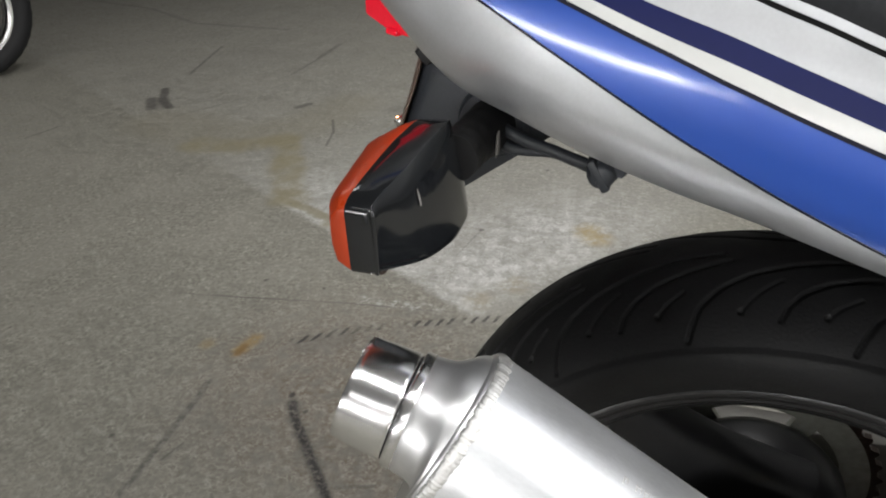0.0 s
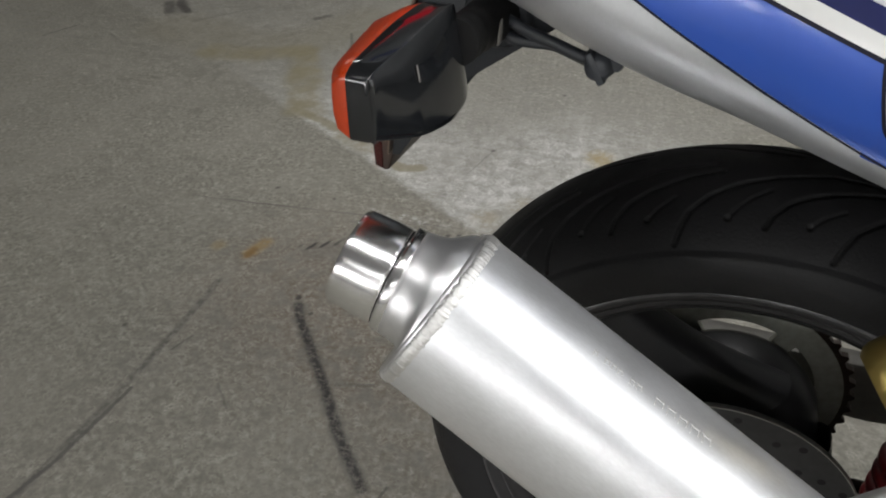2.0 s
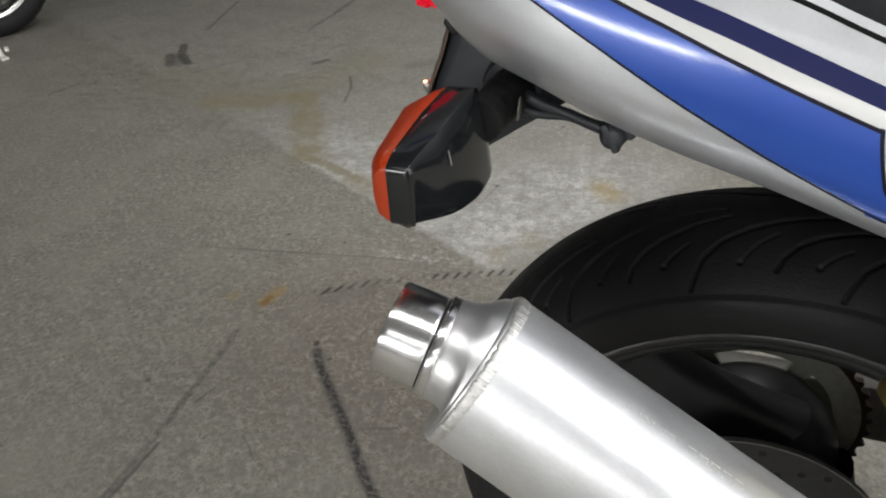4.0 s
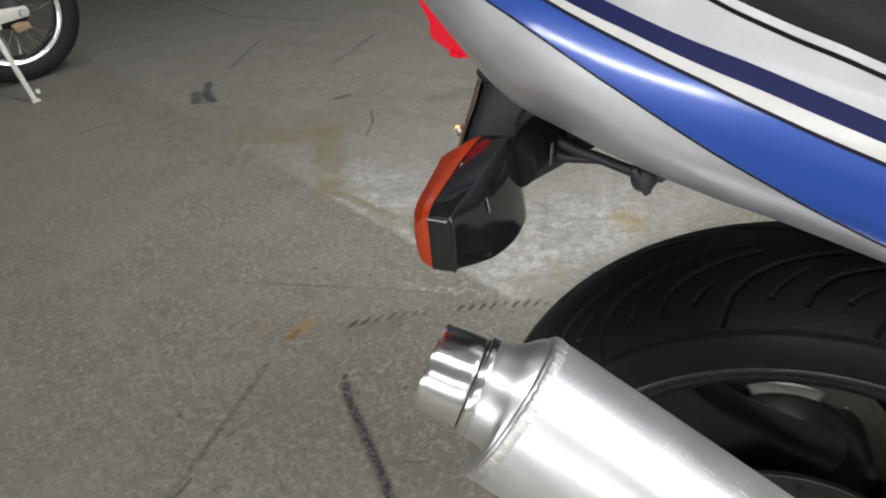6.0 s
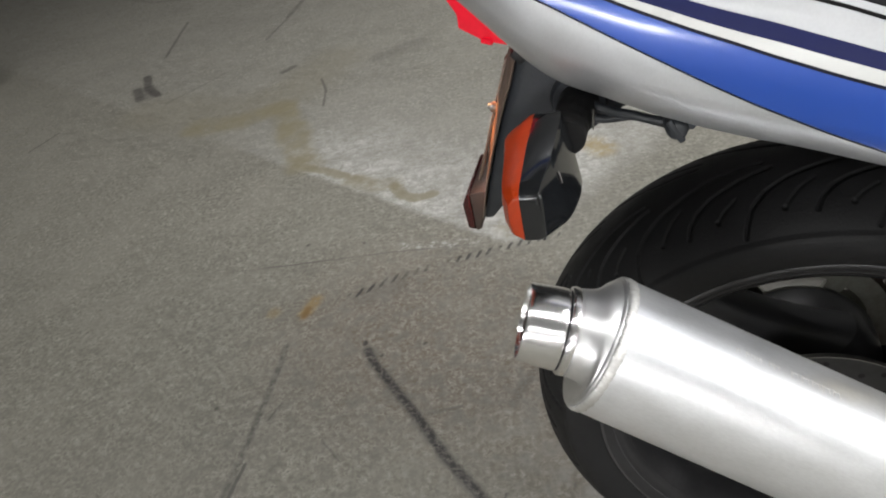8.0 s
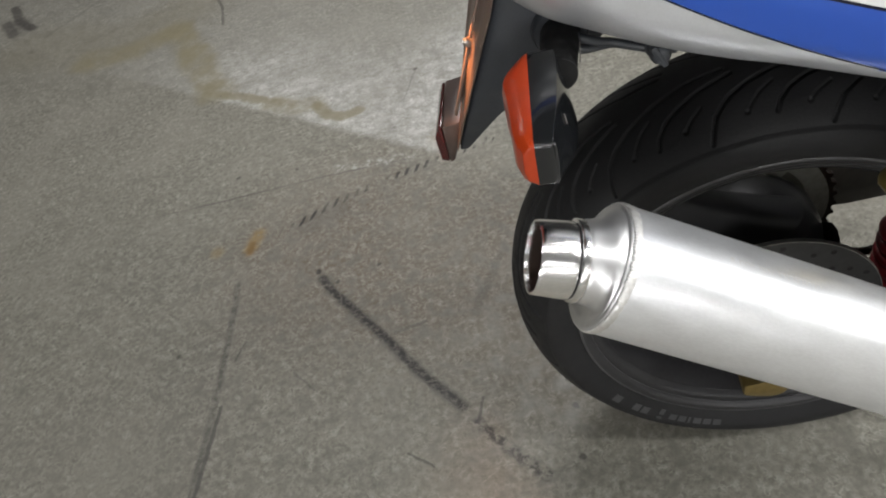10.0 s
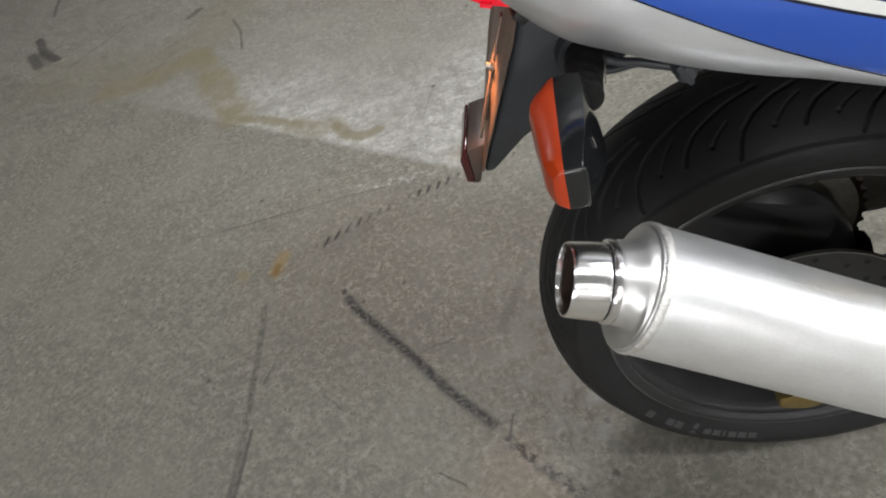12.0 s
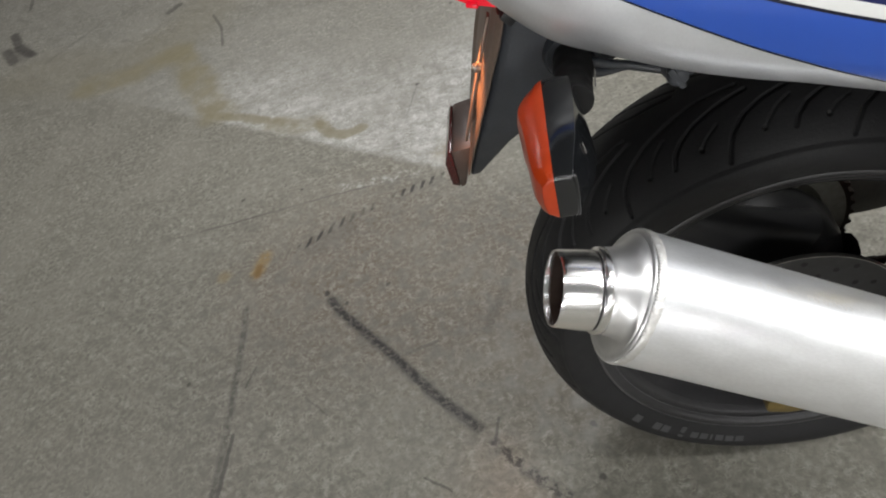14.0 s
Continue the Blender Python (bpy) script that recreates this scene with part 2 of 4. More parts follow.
    flecks = ramp(cloud(105, 4, 0.75), 0.36, 0.58, 0.18, 1.0)
    scuff = line([(-0.440, 1.018), (-0.424, 0.984), (-0.366, 0.898), (-0.311, 0.816), (-0.266, 0.741), (-0.197, 0.648)], tight)
    base = mix(op("MULTIPLY", ramp(scuff, 0.019, 0.006), 0.42), base, (0.075, 0.068, 0.060))
    base = mix(op("MULTIPLY", ramp(scuff, 0.0125, 0.0035), flecks), base, black)
    base = mix(op("MULTIPLY", ramp(spots([(-0.450, 1.040)]), 0.010, 0.004), 0.8), base, black)
    weak = line([(-0.176, 0.611), (-0.150, 0.575), (-0.120, 0.536), (-0.085, 0.495)], tight)
    base = mix(op("MULTIPLY", op("MULTIPLY", ramp(weak, 0.015, 0.004), ramp(cloud(85, 4, 0.7), 0.42, 0.60)), 0.85), base, black)
    # long crack filled with dirt, and its branch
    crack = line([(-0.628, 1.06), (-0.630, 1.0), (-0.638, 0.91), (-0.650, 0.80), (-0.664, 0.70), (-0.682, 0.58), (-0.72, 0.38)], tight)
    base = mix(op("MULTIPLY", ramp(crack, 0.011, 0.0025), ramp(cloud(60, 4, 0.65), 0.32, 0.66, 0.12, 0.82)), base, (0.080, 0.075, 0.070))
    branch = line([(-0.640, 0.76), (-0.652, 0.70), (-0.672, 0.60), (-0.70, 0.52)], tight)
    base = mix(op("MULTIPLY", ramp(branch, 0.006, 0.002), 0.7), base, (0.07, 0.066, 0.063))
    base = mix(op("MULTIPLY", ramp(line([(-0.84, 1.350), (-0.66, 1.345), (-0.43, 1.342), (-0.23, 1.330)], tight), 0.0042, 0.0012), ramp(cloud(12, 2), 0.35, 0.6, 0.25, 0.75)), base, (0.11, 0.10, 0.09))
    # tyre print: a row of short slanting strokes, with a smudge below it
    print_path = line([(-0.53, 1.185), (-0.413, 1.238), (-0.32, 1.267), (-0.215, 1.288), (-0.03, 1.325)], tight)
    smudge = line([(-0.47, 1.19), (-0.40, 1.215)], near)
    base = mix(op("MULTIPLY", ramp(smudge, 0.05, 0.01), ramp(mid, 0.35, 0.6, 0.1, 0.4)), base, (0.10, 0.092, 0.082))
    slant = vec("DOT_PRODUCT", tight, (0.93, -0.37, 0))
    strokes = ramp(op("SINE", op("MULTIPLY", slant, 2 * math.pi / 0.0205)), 0.0, 0.8)
    base = mix(op("MULTIPLY", op("MULTIPLY", ramp(print_path, 0.015, 0.007), strokes), ramp(cloud(13, 3), 0.34, 0.54, 0.12, 0.92)), base, (0.040, 0.037, 0.035))
    # far marks
    for pts, wide_mark, amount in (
        ([(-1.66, 2.70), (-1.60, 2.59)], 0.030, 0.65), ([(-1.665, 2.83), (-1.60, 2.68), (-1.525, 2.60)], 0.026, 0.7), ([(-1.61, 2.70), (-1.56, 2.60)], 0.045, 0.35), ([(-1.655, 3.03), (-1.705, 3.48)], 0.011, 0.55),
        ([(-0.760, 2.235), (-0.772, 2.36), (-0.810, 2.47)], 0.007, 0.5), ([(-1.93, 2.275), (-1.87, 2.40)], 0.010, 0.45), ([(-1.165, 3.01), (-1.12, 3.25)], 0.010, 0.4), ([(-1.12, 3.26), (-1.09, 3.49)], 0.018, 0.45), ([(-0.99, 2.60), (-0.955, 2.64)], 0.022, 0.6),
        ([(-3.36, 4.78), (-2.6, 4.40), (-2.1, 3.99), (-1.47, 3.80)], 0.022, 0.3), ([(-0.60, 2.58), (-0.45, 2.66)], 0.05, 0.22), ([(-1.45, 2.50), (-1.25, 2.72)], 0.012, 0.2),
        ([(-0.300, 0.835), (-0.238, 0.846)], 0.005, 0.4), ([(-0.160, 0.657), (-0.176, 0.611)], 0.0035, 0.6), ([(-0.075, 0.965), (-0.142, 0.840)], 0.012, 0.25), ([(-0.30, 0.585), (-0.26, 0.552)], 0.003, 0.6),
        ([(-0.50, 0.80), (-0.46, 0.75)], 0.003, 0.35), ([(-0.62, 0.86), (-0.60, 0.90)], 0.003, 0.5), ([(-0.17, 1.69), (-0.215, 1.56)], 0.003, 0.28)):
        base = mix(op("MULTIPLY", ramp(line(pts, near if wide_mark > 0.009 else tight), wide_mark, wide_mark * 0.35), amount), base, (0.055, 0.05, 0.047))
    dots = spots([(-0.652, 1.418), (-0.500, 1.398), (0.027, 1.438), (-0.318, 1.018), (-0.408, 0.996), (-0.741, 0.903), (-0.017, 2.06), (-0.169, 1.691), (-0.025, 0.512), (-0.015, 0.60)])
    base = mix(op("MULTIPLY", ramp(dots, 0.0075, 0.0035), 0.7), base, (0.05, 0.045, 0.04))
    scatter = op("MULTIPLY", ramp(cloud(46, 2), 0.70, 0.76), 0.5)
    base = mix(scatter, base, (0.11, 0.1, 0.088))
    nt.links.new(base, p.inputs["Base Color"])
    nt.links.new(ramp(mid, 0.3, 0.7, 0.42, 0.72), p.inputs["Roughness"])
    b = nt.nodes.new("ShaderNodeBump")
    b.inputs["Strength"].default_value, b.inputs["Distance"].default_value = 0.35, 0.0007
    nt.links.new(op("ADD", op("MULTIPLY", grit, 0.8), op("MULTIPLY", fine, 0.4)), b.inputs["Height"])
    nt.links.new(b.outputs[0], p.inputs["Normal"])
    return m


FLOOR = concrete()
PAINTWALL = shader("painted wall", (0.72, 0.72, 0.7), 0.7, scale=20, vary=0.05)
LETTER = shader("raised tyre lettering", (0.048, 0.048, 0.051), 0.5, scale=300, vary=0.2)
WORN = shader("bare worn metal", (0.11, 0.11, 0.115), 0.4, 0.6, scale=90, vary=0.35)
# near-black colour that paints the shade inside holes and gaps
SHADOW = shader("painted recess shade", (0.008, 0.008, 0.009), 0.8, scale=100, vary=0.2)
SPROCKET = shader("dull grey sprocket steel", (0.27, 0.275, 0.24), 0.55, 0.4, scale=120, vary=0.3)
CHAIN = shader("greasy chain steel", (0.035, 0.025, 0.02), 0.45, 0.6, scale=200, vary=0.5)
REDPAINT = shader("dark red paint", (0.13, 0.008, 0.010), 0.35, scale=150, vary=0.15)
STAMP = shader("stamped bright aluminium", (0.8, 0.8, 0.8), 0.5, 1.0, scale=200, vary=0.1)
HOLDER = shader("brown plastic holder", (0.07, 0.050, 0.042), 0.4, scale=200, vary=0.2)
DEEPRED = shader("deep red reflector", (0.06, 0.004, 0.004), 0.2, scale=200, vary=0.15, coat=0.5)
PALEMARK = shader("pale grey plastic", (0.2, 0.19, 0.18), 0.7, bump=0.0002, scale=400, vary=0.2)
OFFWHITE = shader("worn white paint", (0.72, 0.71, 0.66), 0.4, scale=60, vary=0.12)
TANPART = shader("tan plastic", (0.35, 0.25, 0.15), 0.55, scale=80, vary=0.15)
# rubber of the signal stem, blackened to paint in the shade of its recess
RUBBERSHADE = shader("black rubber", (0.0035, 0.0035, 0.004), 0.6, scale=300, vary=0.2)
DISC = shader("dull worn disc steel", (0.050, 0.050, 0.052), 0.38, 0.5, spec=0.4, scale=120, vary=0.25)
GUARD = shader("dark grey moulded plastic", (0.030, 0.034, 0.041), 0.42, bump=0.0002, scale=500, vary=0.2)
SOFFIT = shader("bare grey concrete", (0.16, 0.16, 0.155), 0.8, scale=14, vary=0.1)
FLANGE = shader("grey wheel rim paint", (0.036, 0.036, 0.039), 0.36, 0.35, scale=160, vary=0.2)
LEG = shader("grey painted swingarm", (0.12, 0.114, 0.100), 0.5, 0.2, scale=120, vary=0.2)
CALIPER = shader("dull gold brake caliper", (0.2, 0.145, 0.05), 0.45, 0.6, scale=120, vary=0.25)


# ---- mesh helpers ----
def make(name, verts, faces, material, parent=None, label="", smooth=True, world=None):
    me = bpy.data.meshes.new(name)
    me.from_pydata([tuple(v) for v in verts], [], [tuple(f) for f in faces])
    me.materials.append(material)
    if smooth:
        me.shade_smooth()
    me.update()
    ob = new(name, me)
    if parent:
        ob.parent = parent
    if world is not None:
        ob.matrix_basis = world
    return tagged(ob, label) if label else ob


def part(name, bm, material, parent, label="", at=None, smooth=True, sharp=40):
    me = bpy.data.meshes.new(name)
    bmesh.ops.recalc_face_normals(bm, faces=bm.faces)
    bm.to_mesh(me)
    bm.free()
    me.materials.append(material)
    if smooth:
        me.shade_smooth()
        me.set_sharp_from_angle(angle=radians(sharp))
    ob = new(name, me)
    ob.parent = parent
    if at is not None:
        ob.matrix_basis = at
    return tagged(ob, label) if label else ob


def grid_faces(n, m, wrap_n=False, wrap_m=False):
    """Quads of an n by m grid of points, stored row by row."""
    out = []
    for i in range(n if wrap_n else n - 1):
        for j in range(m if wrap_m else m - 1):
            a, b = i * m + j, i * m + (j + 1) % m
            c, d = ((i + 1) % n) * m + (j + 1) % m, ((i + 1) % n) * m + j
            out.append((a, b, c, d))
    return out


def lathe(profile, steps=96, axis="x", closed=False):
    """A bmesh turned round the x or y axis from (along, radius) pairs."""
    bm = bmesh.new()
    rings = []
    for k in range(steps):
        a = 2 * math.pi * k / steps
        ring = []
        for s, r in profile:
            c, d = r * math.cos(a), r * math.sin(a)
            ring.append(bm.verts.new((s, c, d) if axis == "x" else (c, s, d)))
        rings.append(ring)
    n = len(profile)
    for k in range(steps):
        p, q = rings[k], rings[(k + 1) % steps]
        for j in range(n if closed else n - 1):
            bm.faces.new((p[j], p[(j + 1) % n], q[(j + 1) % n], q[j]))
    return bm


def slab(outline, depth, bevel=0.0, axis="y", segments=2):
    """A plate cut to an outline of (a, b) pairs, depth thick along the axis, with rounded edges."""
    bm = bmesh.new()
    def put(a, b, d):
        return (a, d, b) if axis == "y" else ((d, a, b) if axis == "x" else (a, b, d))
    lo = [bm.verts.new(put(a, b, -depth / 2)) for a, b in outline]
    hi = [bm.verts.new(put(a, b, depth / 2)) for a, b in outline]
    bm.faces.new(lo)
    bm.faces.new(hi[::-1])
    for i in range(len(lo)):
        j = (i + 1) % len(lo)
        bm.faces.new((lo[i], hi[i], hi[j], lo[j]))
    bmesh.ops.recalc_face_normals(bm, faces=bm.faces)
    if bevel:
        bmesh.ops.bevel(bm, geom=bm.edges[:], offset=bevel, segments=segments, affect="EDGES", profile=0.5)
    return bm


def box(sx, sy, sz, bevel=0.0, segments=2):
    bm = bmesh.new()
    bmesh.ops.create_cube(bm, size=1)
    bmesh.ops.scale(bm, vec=(sx, sy, sz), verts=bm.verts)
    if bevel:
        bmesh.ops.bevel(bm, geom=bm.edges[:], offset=bevel, segments=segments, affect="EDGES", profile=0.5)
    return bm


def smooth_path(points, per=10):
    """A Catmull-Rom path through the points."""
    pts = [Vector(p) for p in points]
    pts = [2 * pts[0] - pts[1]] + pts + [2 * pts[-1] - pts[-2]]
    out = []
    for i in range(1, len(pts) - 2):
        a, b, c, d = pts[i - 1:i + 3]
        for k in range(per):
            t = k / per
            out.append(0.5 * (2 * b + (c - a) * t + (2 * a - 5 * b + 4 * c - d) * t * t + (3 * b - a - 3 * c + d) * t ** 3))
    return out + [pts[-2]]


def pipe(points, radius, sides=12, per=10):
    """A bent round bar through the points; radius may be a list, one for each point of the smoothed path."""
    path = smooth_path(points, per)
    bm = bmesh.new()
    rings = []
    up = Vector((0.3, 0.2, 1)).normalized()
    for i, p in enumerate(path):
        t = (path[min(i + 1, len(path) - 1)] - path[max(i - 1, 0)]).normalized()
        u = t.cross(up).normalized()
        v = u.cross(t)
        r = radius(i / (len(path) - 1)) if callable(radius) else radius
        rings.append([bm.verts.new(p + r * (math.cos(2 * math.pi * k / sides) * u + math.sin(2 * math.pi * k / sides) * v)) for k in range(sides)])
    for a, b in zip(rings, rings[1:]):
        for k in range(sides):
            bm.faces.new((a[k], a[(k + 1) % sides], b[(k + 1) % sides], b[k]))
    bm.faces.new(rings[0])
    bm.faces.new(rings[-1][::-1])
    return bm


def table(rows, x):
    """A smooth cubic look-up in (x, value) rows."""
    n = len(rows)
    if x <= rows[0][0]:
        return rows[0][1] + (x - rows[0][0]) * (rows[1][1] - rows[0][1]) / (rows[1][0] - rows[0][0])
    for k in range(n - 1):
        (a, va), (b, vb) = rows[k], rows[k + 1]
        if x <= b:
            s = (vb - va) / (b - a)
            sa = s if k == 0 else 0.5 * (s + (va - rows[k - 1][1]) / (a - rows[k - 1][0]))
            sb = s if k == n - 2 else 0.5 * (s + (rows[k + 2][1] - vb) / (rows[k + 2][0] - b))
            f, h = (x - a) / (b - a), b - a
            return va * (1 + 2 * f) * (1 - f) ** 2 + sa * h * f * (1 - f) ** 2 + vb * f * f * (3 - 2 * f) + sb * h * f * f * (f - 1)
    return rows[-1][1] + (x - rows[-1][0]) * (rows[-1][1] - rows[-2][1]) / (rows[-1][0] - rows[-2][0])


# ---- the place ----
floor = make("floor", [(-9, -6, 0), (7, -6, 0), (7, 10, 0), (-9, 10, 0)], [(0, 1, 2, 3)], FLOOR, smooth=False)
tagged(floor, "worn grey concrete workshop floor with scuffs and stains", "floor", kind="structure")


def pieced_wall(name, at_pose, length, openings, label, material):
    """A wall 0.2 thick and 3 high along its own x, in pieces round openings (x0, x1, z0, z1) in order along it."""
    bm = bmesh.new()
    pieces, x = [], -length / 2
    for x0, x1, z0, z1 in openings:
        pieces += [(x, x0, 0, 3.0), (x0, x1, 0, z0), (x0, x1, z1, 3.0)]
        x = x1
    for a0, a1, c0, c1 in pieces + [(x, length / 2, 0, 3.0)]:
        if c1 - c0 < 0.001:
            continue
        piece = bmesh.ops.create_cube(bm, size=1)["verts"]
        bmesh.ops.scale(bm, vec=(a1 - a0, 0.2, c1 - c0), verts=piece)
        bmesh.ops.translate(bm, vec=((a0 + a1) / 2, 0, (c0 + c1) / 2), verts=piece)
    w = part(name, bm, material, None, label, at_pose, smooth=False)
    return tagged(w, category="wall", kind="structure")


pieced_wall("wall_south", pose(-1, -4.5, 0), 16.4, ((-5.5, 0.05, 1.37, 1.63), (0.16, 0.27, 1.42, 1.63), (0.38, 0.52, 1.37, 1.52), (0.9, 4.9, 1.44, 1.54)), "painted workshop wall with a strip window", PAINTWALL)
# the east wall's opening is added to let the fill light in
pieced_wall("wall_east", pose(5.1, 2.8, 0, 0, 0, 90), 14.8, ((-4.2, -2.6, 0.0, 2.68),), "painted workshop wall with an opening added for fill light", PAINTWALL)
# unseen north and west walls, kept dark so the tail's top reflects less light
pieced_wall("wall_north", pose(-1, 10.1, 0), 16.4, (), "unseen dark wall that dims reflections", SOFFIT)
pieced_wall("wall_west", pose(-9.1, 2.8, 0, 0, 0, 90), 14.8, (), "unseen dark wall that dims reflections", SOFFIT)
c = part("ceiling", box(16.4, 16.4, 0.2), SOFFIT, None, "plain grey concrete workshop ceiling", pose(-1, 2, 3.1), smooth=False)
tagged(c, category="ceiling", kind="structure")

# ---- the motorcycle ----
bike = tagged(new("motorcycle"), "silver, blue and white sports motorcycle with an aluminium muffler", "motorcycle")
bike.matrix_world = BIKE
HUB = 0.315  # height of the rear axle
TYRE_R, TYRE_W, CROWN = 0.3095, 0.0905, 0.066


def group(name, parent, at=None, label=""):
    ob = new(name)
    ob.parent = parent
    if at is not None:
        ob.matrix_basis = at
    return tagged(ob, label) if label else ob


wheel = group("rear_wheel", bike, pose(0, 0, HUB), "dark cast wheel with a worn road tyre")


def road_tyre():
    """A tyre turned about y, with the curved grooves of the tread cut into it."""
    unit = 22.5
    long_a = [(107, -1.07), (106.1, -0.9), (104.8, -0.72), (102, -0.54), (98.2, -0.40), (92.6, -0.27), (86.4, -0.16), (79, -0.12)]
    long_c = [(116.8, -0.86), (115.9, -0.715), (113.9, -0.57), (111.1, -0.455), (106, -0.32), (100.5, -0.22)]
    short = [(111, -0.785), (109.4, -0.67), (106.9, -0.55)]
    short_b = [(122, -0.79), (120.6, -0.67), (119.0, -0.56), (116.6, -0.45)]
    angles = np.concatenate([np.arange(64, 156, 0.24), np.arange(156, 200, 0.6), np.arange(200, 424, 1.2)])
    side = np.concatenate([np.arange(-1.13, 0.42, 0.0155), np.linspace(0.42, 1.13, 18)])
    sidewall = [(-0.064, 0.206), (-0.070, 0.222), (-0.0765, 0.2265), (-0.0805, 0.233), (-0.0845, 0.242), (-0.0876, 0.251), (-0.0885, 0.2575), (-0.0879, 0.2635), (-0.0866, 0.2682), (-0.0852, 0.2700)]
    th, a = np.meshgrid(angles, side, indexing="ij")
    depth = np.zeros_like(th)
    u, s = np.radians(th) * 0.30, a * 0.084

    def cut(points, half, deep):
        for k in range(-4, 13):
            line = [(math.radians(p + k * unit) * 0.30, q * 0.084) for p, q in points]
            for mirrored in (False, True):
                if mirrored:
                    line = [(x + math.radians(unit / 2) * 0.30, -y) for x, y in line]
                best = np.full_like(th, 9.0)
                for (ax, ay), (bx, by) in zip(line, line[1:]):
                    h = np.clip(((u - ax) * (bx - ax) + (s - ay) * (by - ay)) / ((bx - ax) ** 2 + (by - ay) ** 2), 0, 1)
                    best = np.minimum(best, np.hypot(u - ax - h * (bx - ax), s - ay - h * (by - ay)))
                depth[:] = np.maximum(depth, deep * np.clip((half - best) / 0.0010, 0, 1))

    cut(long_a, 0.0019, 0.0042)
    cut(long_c, 0.0018, 0.0040)
    cut(short, 0.0012, 0.0024)
    cut(short_b, 0.0012, 0.0024)
    # round pits at the outer ends of the short grooves
    cut([short[0], (110.9, -0.775)], 0.0022, 0.0036)
    cut([short_b[0], (121.9, -0.78)], 0.0022, 0.0036)
    ca, sa = np.cos(a), np.sin(a)
    r = TYRE_R - CROWN * (1 - ca) - depth * ca
    y = TYRE_W * sa - depth * sa
    rows = len(angles)
    left = np.array(sidewall)
    full_y = np.concatenate([np.repeat(left[None, :, 0], rows, 0), y, np.repeat(-left[None, ::-1, 0], rows, 0)], 1)
    full_r = np.concatenate([np.repeat(left[None, :, 1], rows, 0), r, np.repeat(left[None, ::-1, 1], rows, 0)], 1)
    t = np.radians(angles)[:, None]
    pts = np.stack([full_r * np.cos(t), full_y, full_r * np.sin(t)], 2).reshape(-1, 3)
    return make("tyre", pts.tolist(), grid_faces(rows, full_y.shape[1], wrap_n=True), RUBBER, wheel, "worn black road tyre with curved tread grooves", world=pose(0, 0, -0.003))


tyre = road_tyre()


def arc_bar(bm, y0, y1, r0, r1, a0, a1, thick):
    """A raised bar on the sidewall between two radii, where the wall stands at y0 and y1, and two angles."""
    n = max(2, int((a1 - a0) / 1.5))
    rings = []
    for k in range(n + 1):
        t = radians(a0 + (a1 - a0) * k / n)
        ring = []
        for rr, yy in ((r0, y0 + 0.002), (r0, y0 - thick), (r1, y1 - thick), (r1, y1 + 0.002)):
            ring.append(bm.verts.new((rr * math.cos(t), yy, rr * math.sin(t))))
        rings.append(ring)
    for p, q in zip(rings, rings[1:]):
        for j in range(4):
            bm.faces.new((p[j], p[(j + 1) % 4], q[(j + 1) % 4], q[j]))
    bm.faces.new(rings[0])
    bm.faces.new(rings[-1][::-1])


for a0, a1, r0, r1 in ((219, 222, 0.2425, 0.2535), (227.5, 230.2, 0.2425, 0.2535), (230.9, 233.6, 0.2425, 0.2535), (237.5, 239.2, 0.239, 0.256), (241.5, 244, 0.2435, 0.2525), (244.8, 247.3, 0.2435, 0.2525), (248.2, 248.9, 0.2435, 0.2525), (250, 252.5, 0.2435, 0.2525), (253.3, 255.8, 0.2435, 0.2525), (256.6, 259.1, 0.2435, 0.2525)):
    bm = bmesh.new()
    arc_bar(bm, np.interp(r0, (0.233, 0.242, 0.251, 0.2575), (-0.0805, -0.0845, -0.0876, -0.0885)), np.interp(r1, (0.233, 0.242, 0.251, 0.2575), (-0.0805, -0.0845, -0.0876, -0.0885)), r0, r1, a0, a1, 0.0007)
    part("sidewall_bar", bm, LETTER, tyre, "", None, sharp=30)

rim_profile = [(-0.070, 0.216), (-0.0775, 0.221), (-0.0795, 0.2265), (-0.0785, 0.2300), (-0.0755, 0.2312), (-0.072, 0.229), (-0.071, 0.218), (-0.06, 0.205), (-0.02, 0.199), (0.02, 0.199), (0.06, 0.205), (0.071, 0.218), (0.072, 0.229), (0.0755, 0.2312), (0.0785, 0.2300), (0.0795, 0.2265), (0.0775, 0.221), (0.070, 0.2165), (0.067, 0.208), (0.058, 0.2045), (0.05, 0.197), (0.02, 0.190), (-0.02, 0.190), (-0.05, 0.197), (-0.058, 0.2045), (-0.067, 0.208), (-0.070, 0.2125)]
rim = part("rim", lathe(rim_profile, 160, "y", closed=True), FLANGE, wheel, "dark grey cast wheel rim", pose(0, -0.001, 0))
lip = [(-0.0792, 0.2262), (-0.0797, 0.2275), (-0.0795, 0.2290), (-0.0786, 0.2303), (-0.0778, 0.2290)]
part("worn_lip", lathe(lip, 160, "y", closed=True), WORN, rim, "bare metal worn rim lip")
part("flange_edge", lathe([(-0.0700, 0.2172), (-0.0718, 0.2166), (-0.0722, 0.2174), (-0.0705, 0.2182)], 160, "y", closed=True), WORN, rim, "lighter inner edge of the rim flange")
hub_profile = [(-0.072, 0.018), (-0.072, 0.045), (-0.066, 0.050), (-0.04, 0.052), (-0.02, 0.060), (0.0, 0.074), (0.012, 0.083), (0.026, 0.0865), (0.058, 0.086), (0.070, 0.081), (0.078, 0.072), (0.080, 0.050), (0.082, 0.018)]
part("hub", lathe(hub_profile, 72, "y"), RIM, wheel, "dark cast wheel hub")


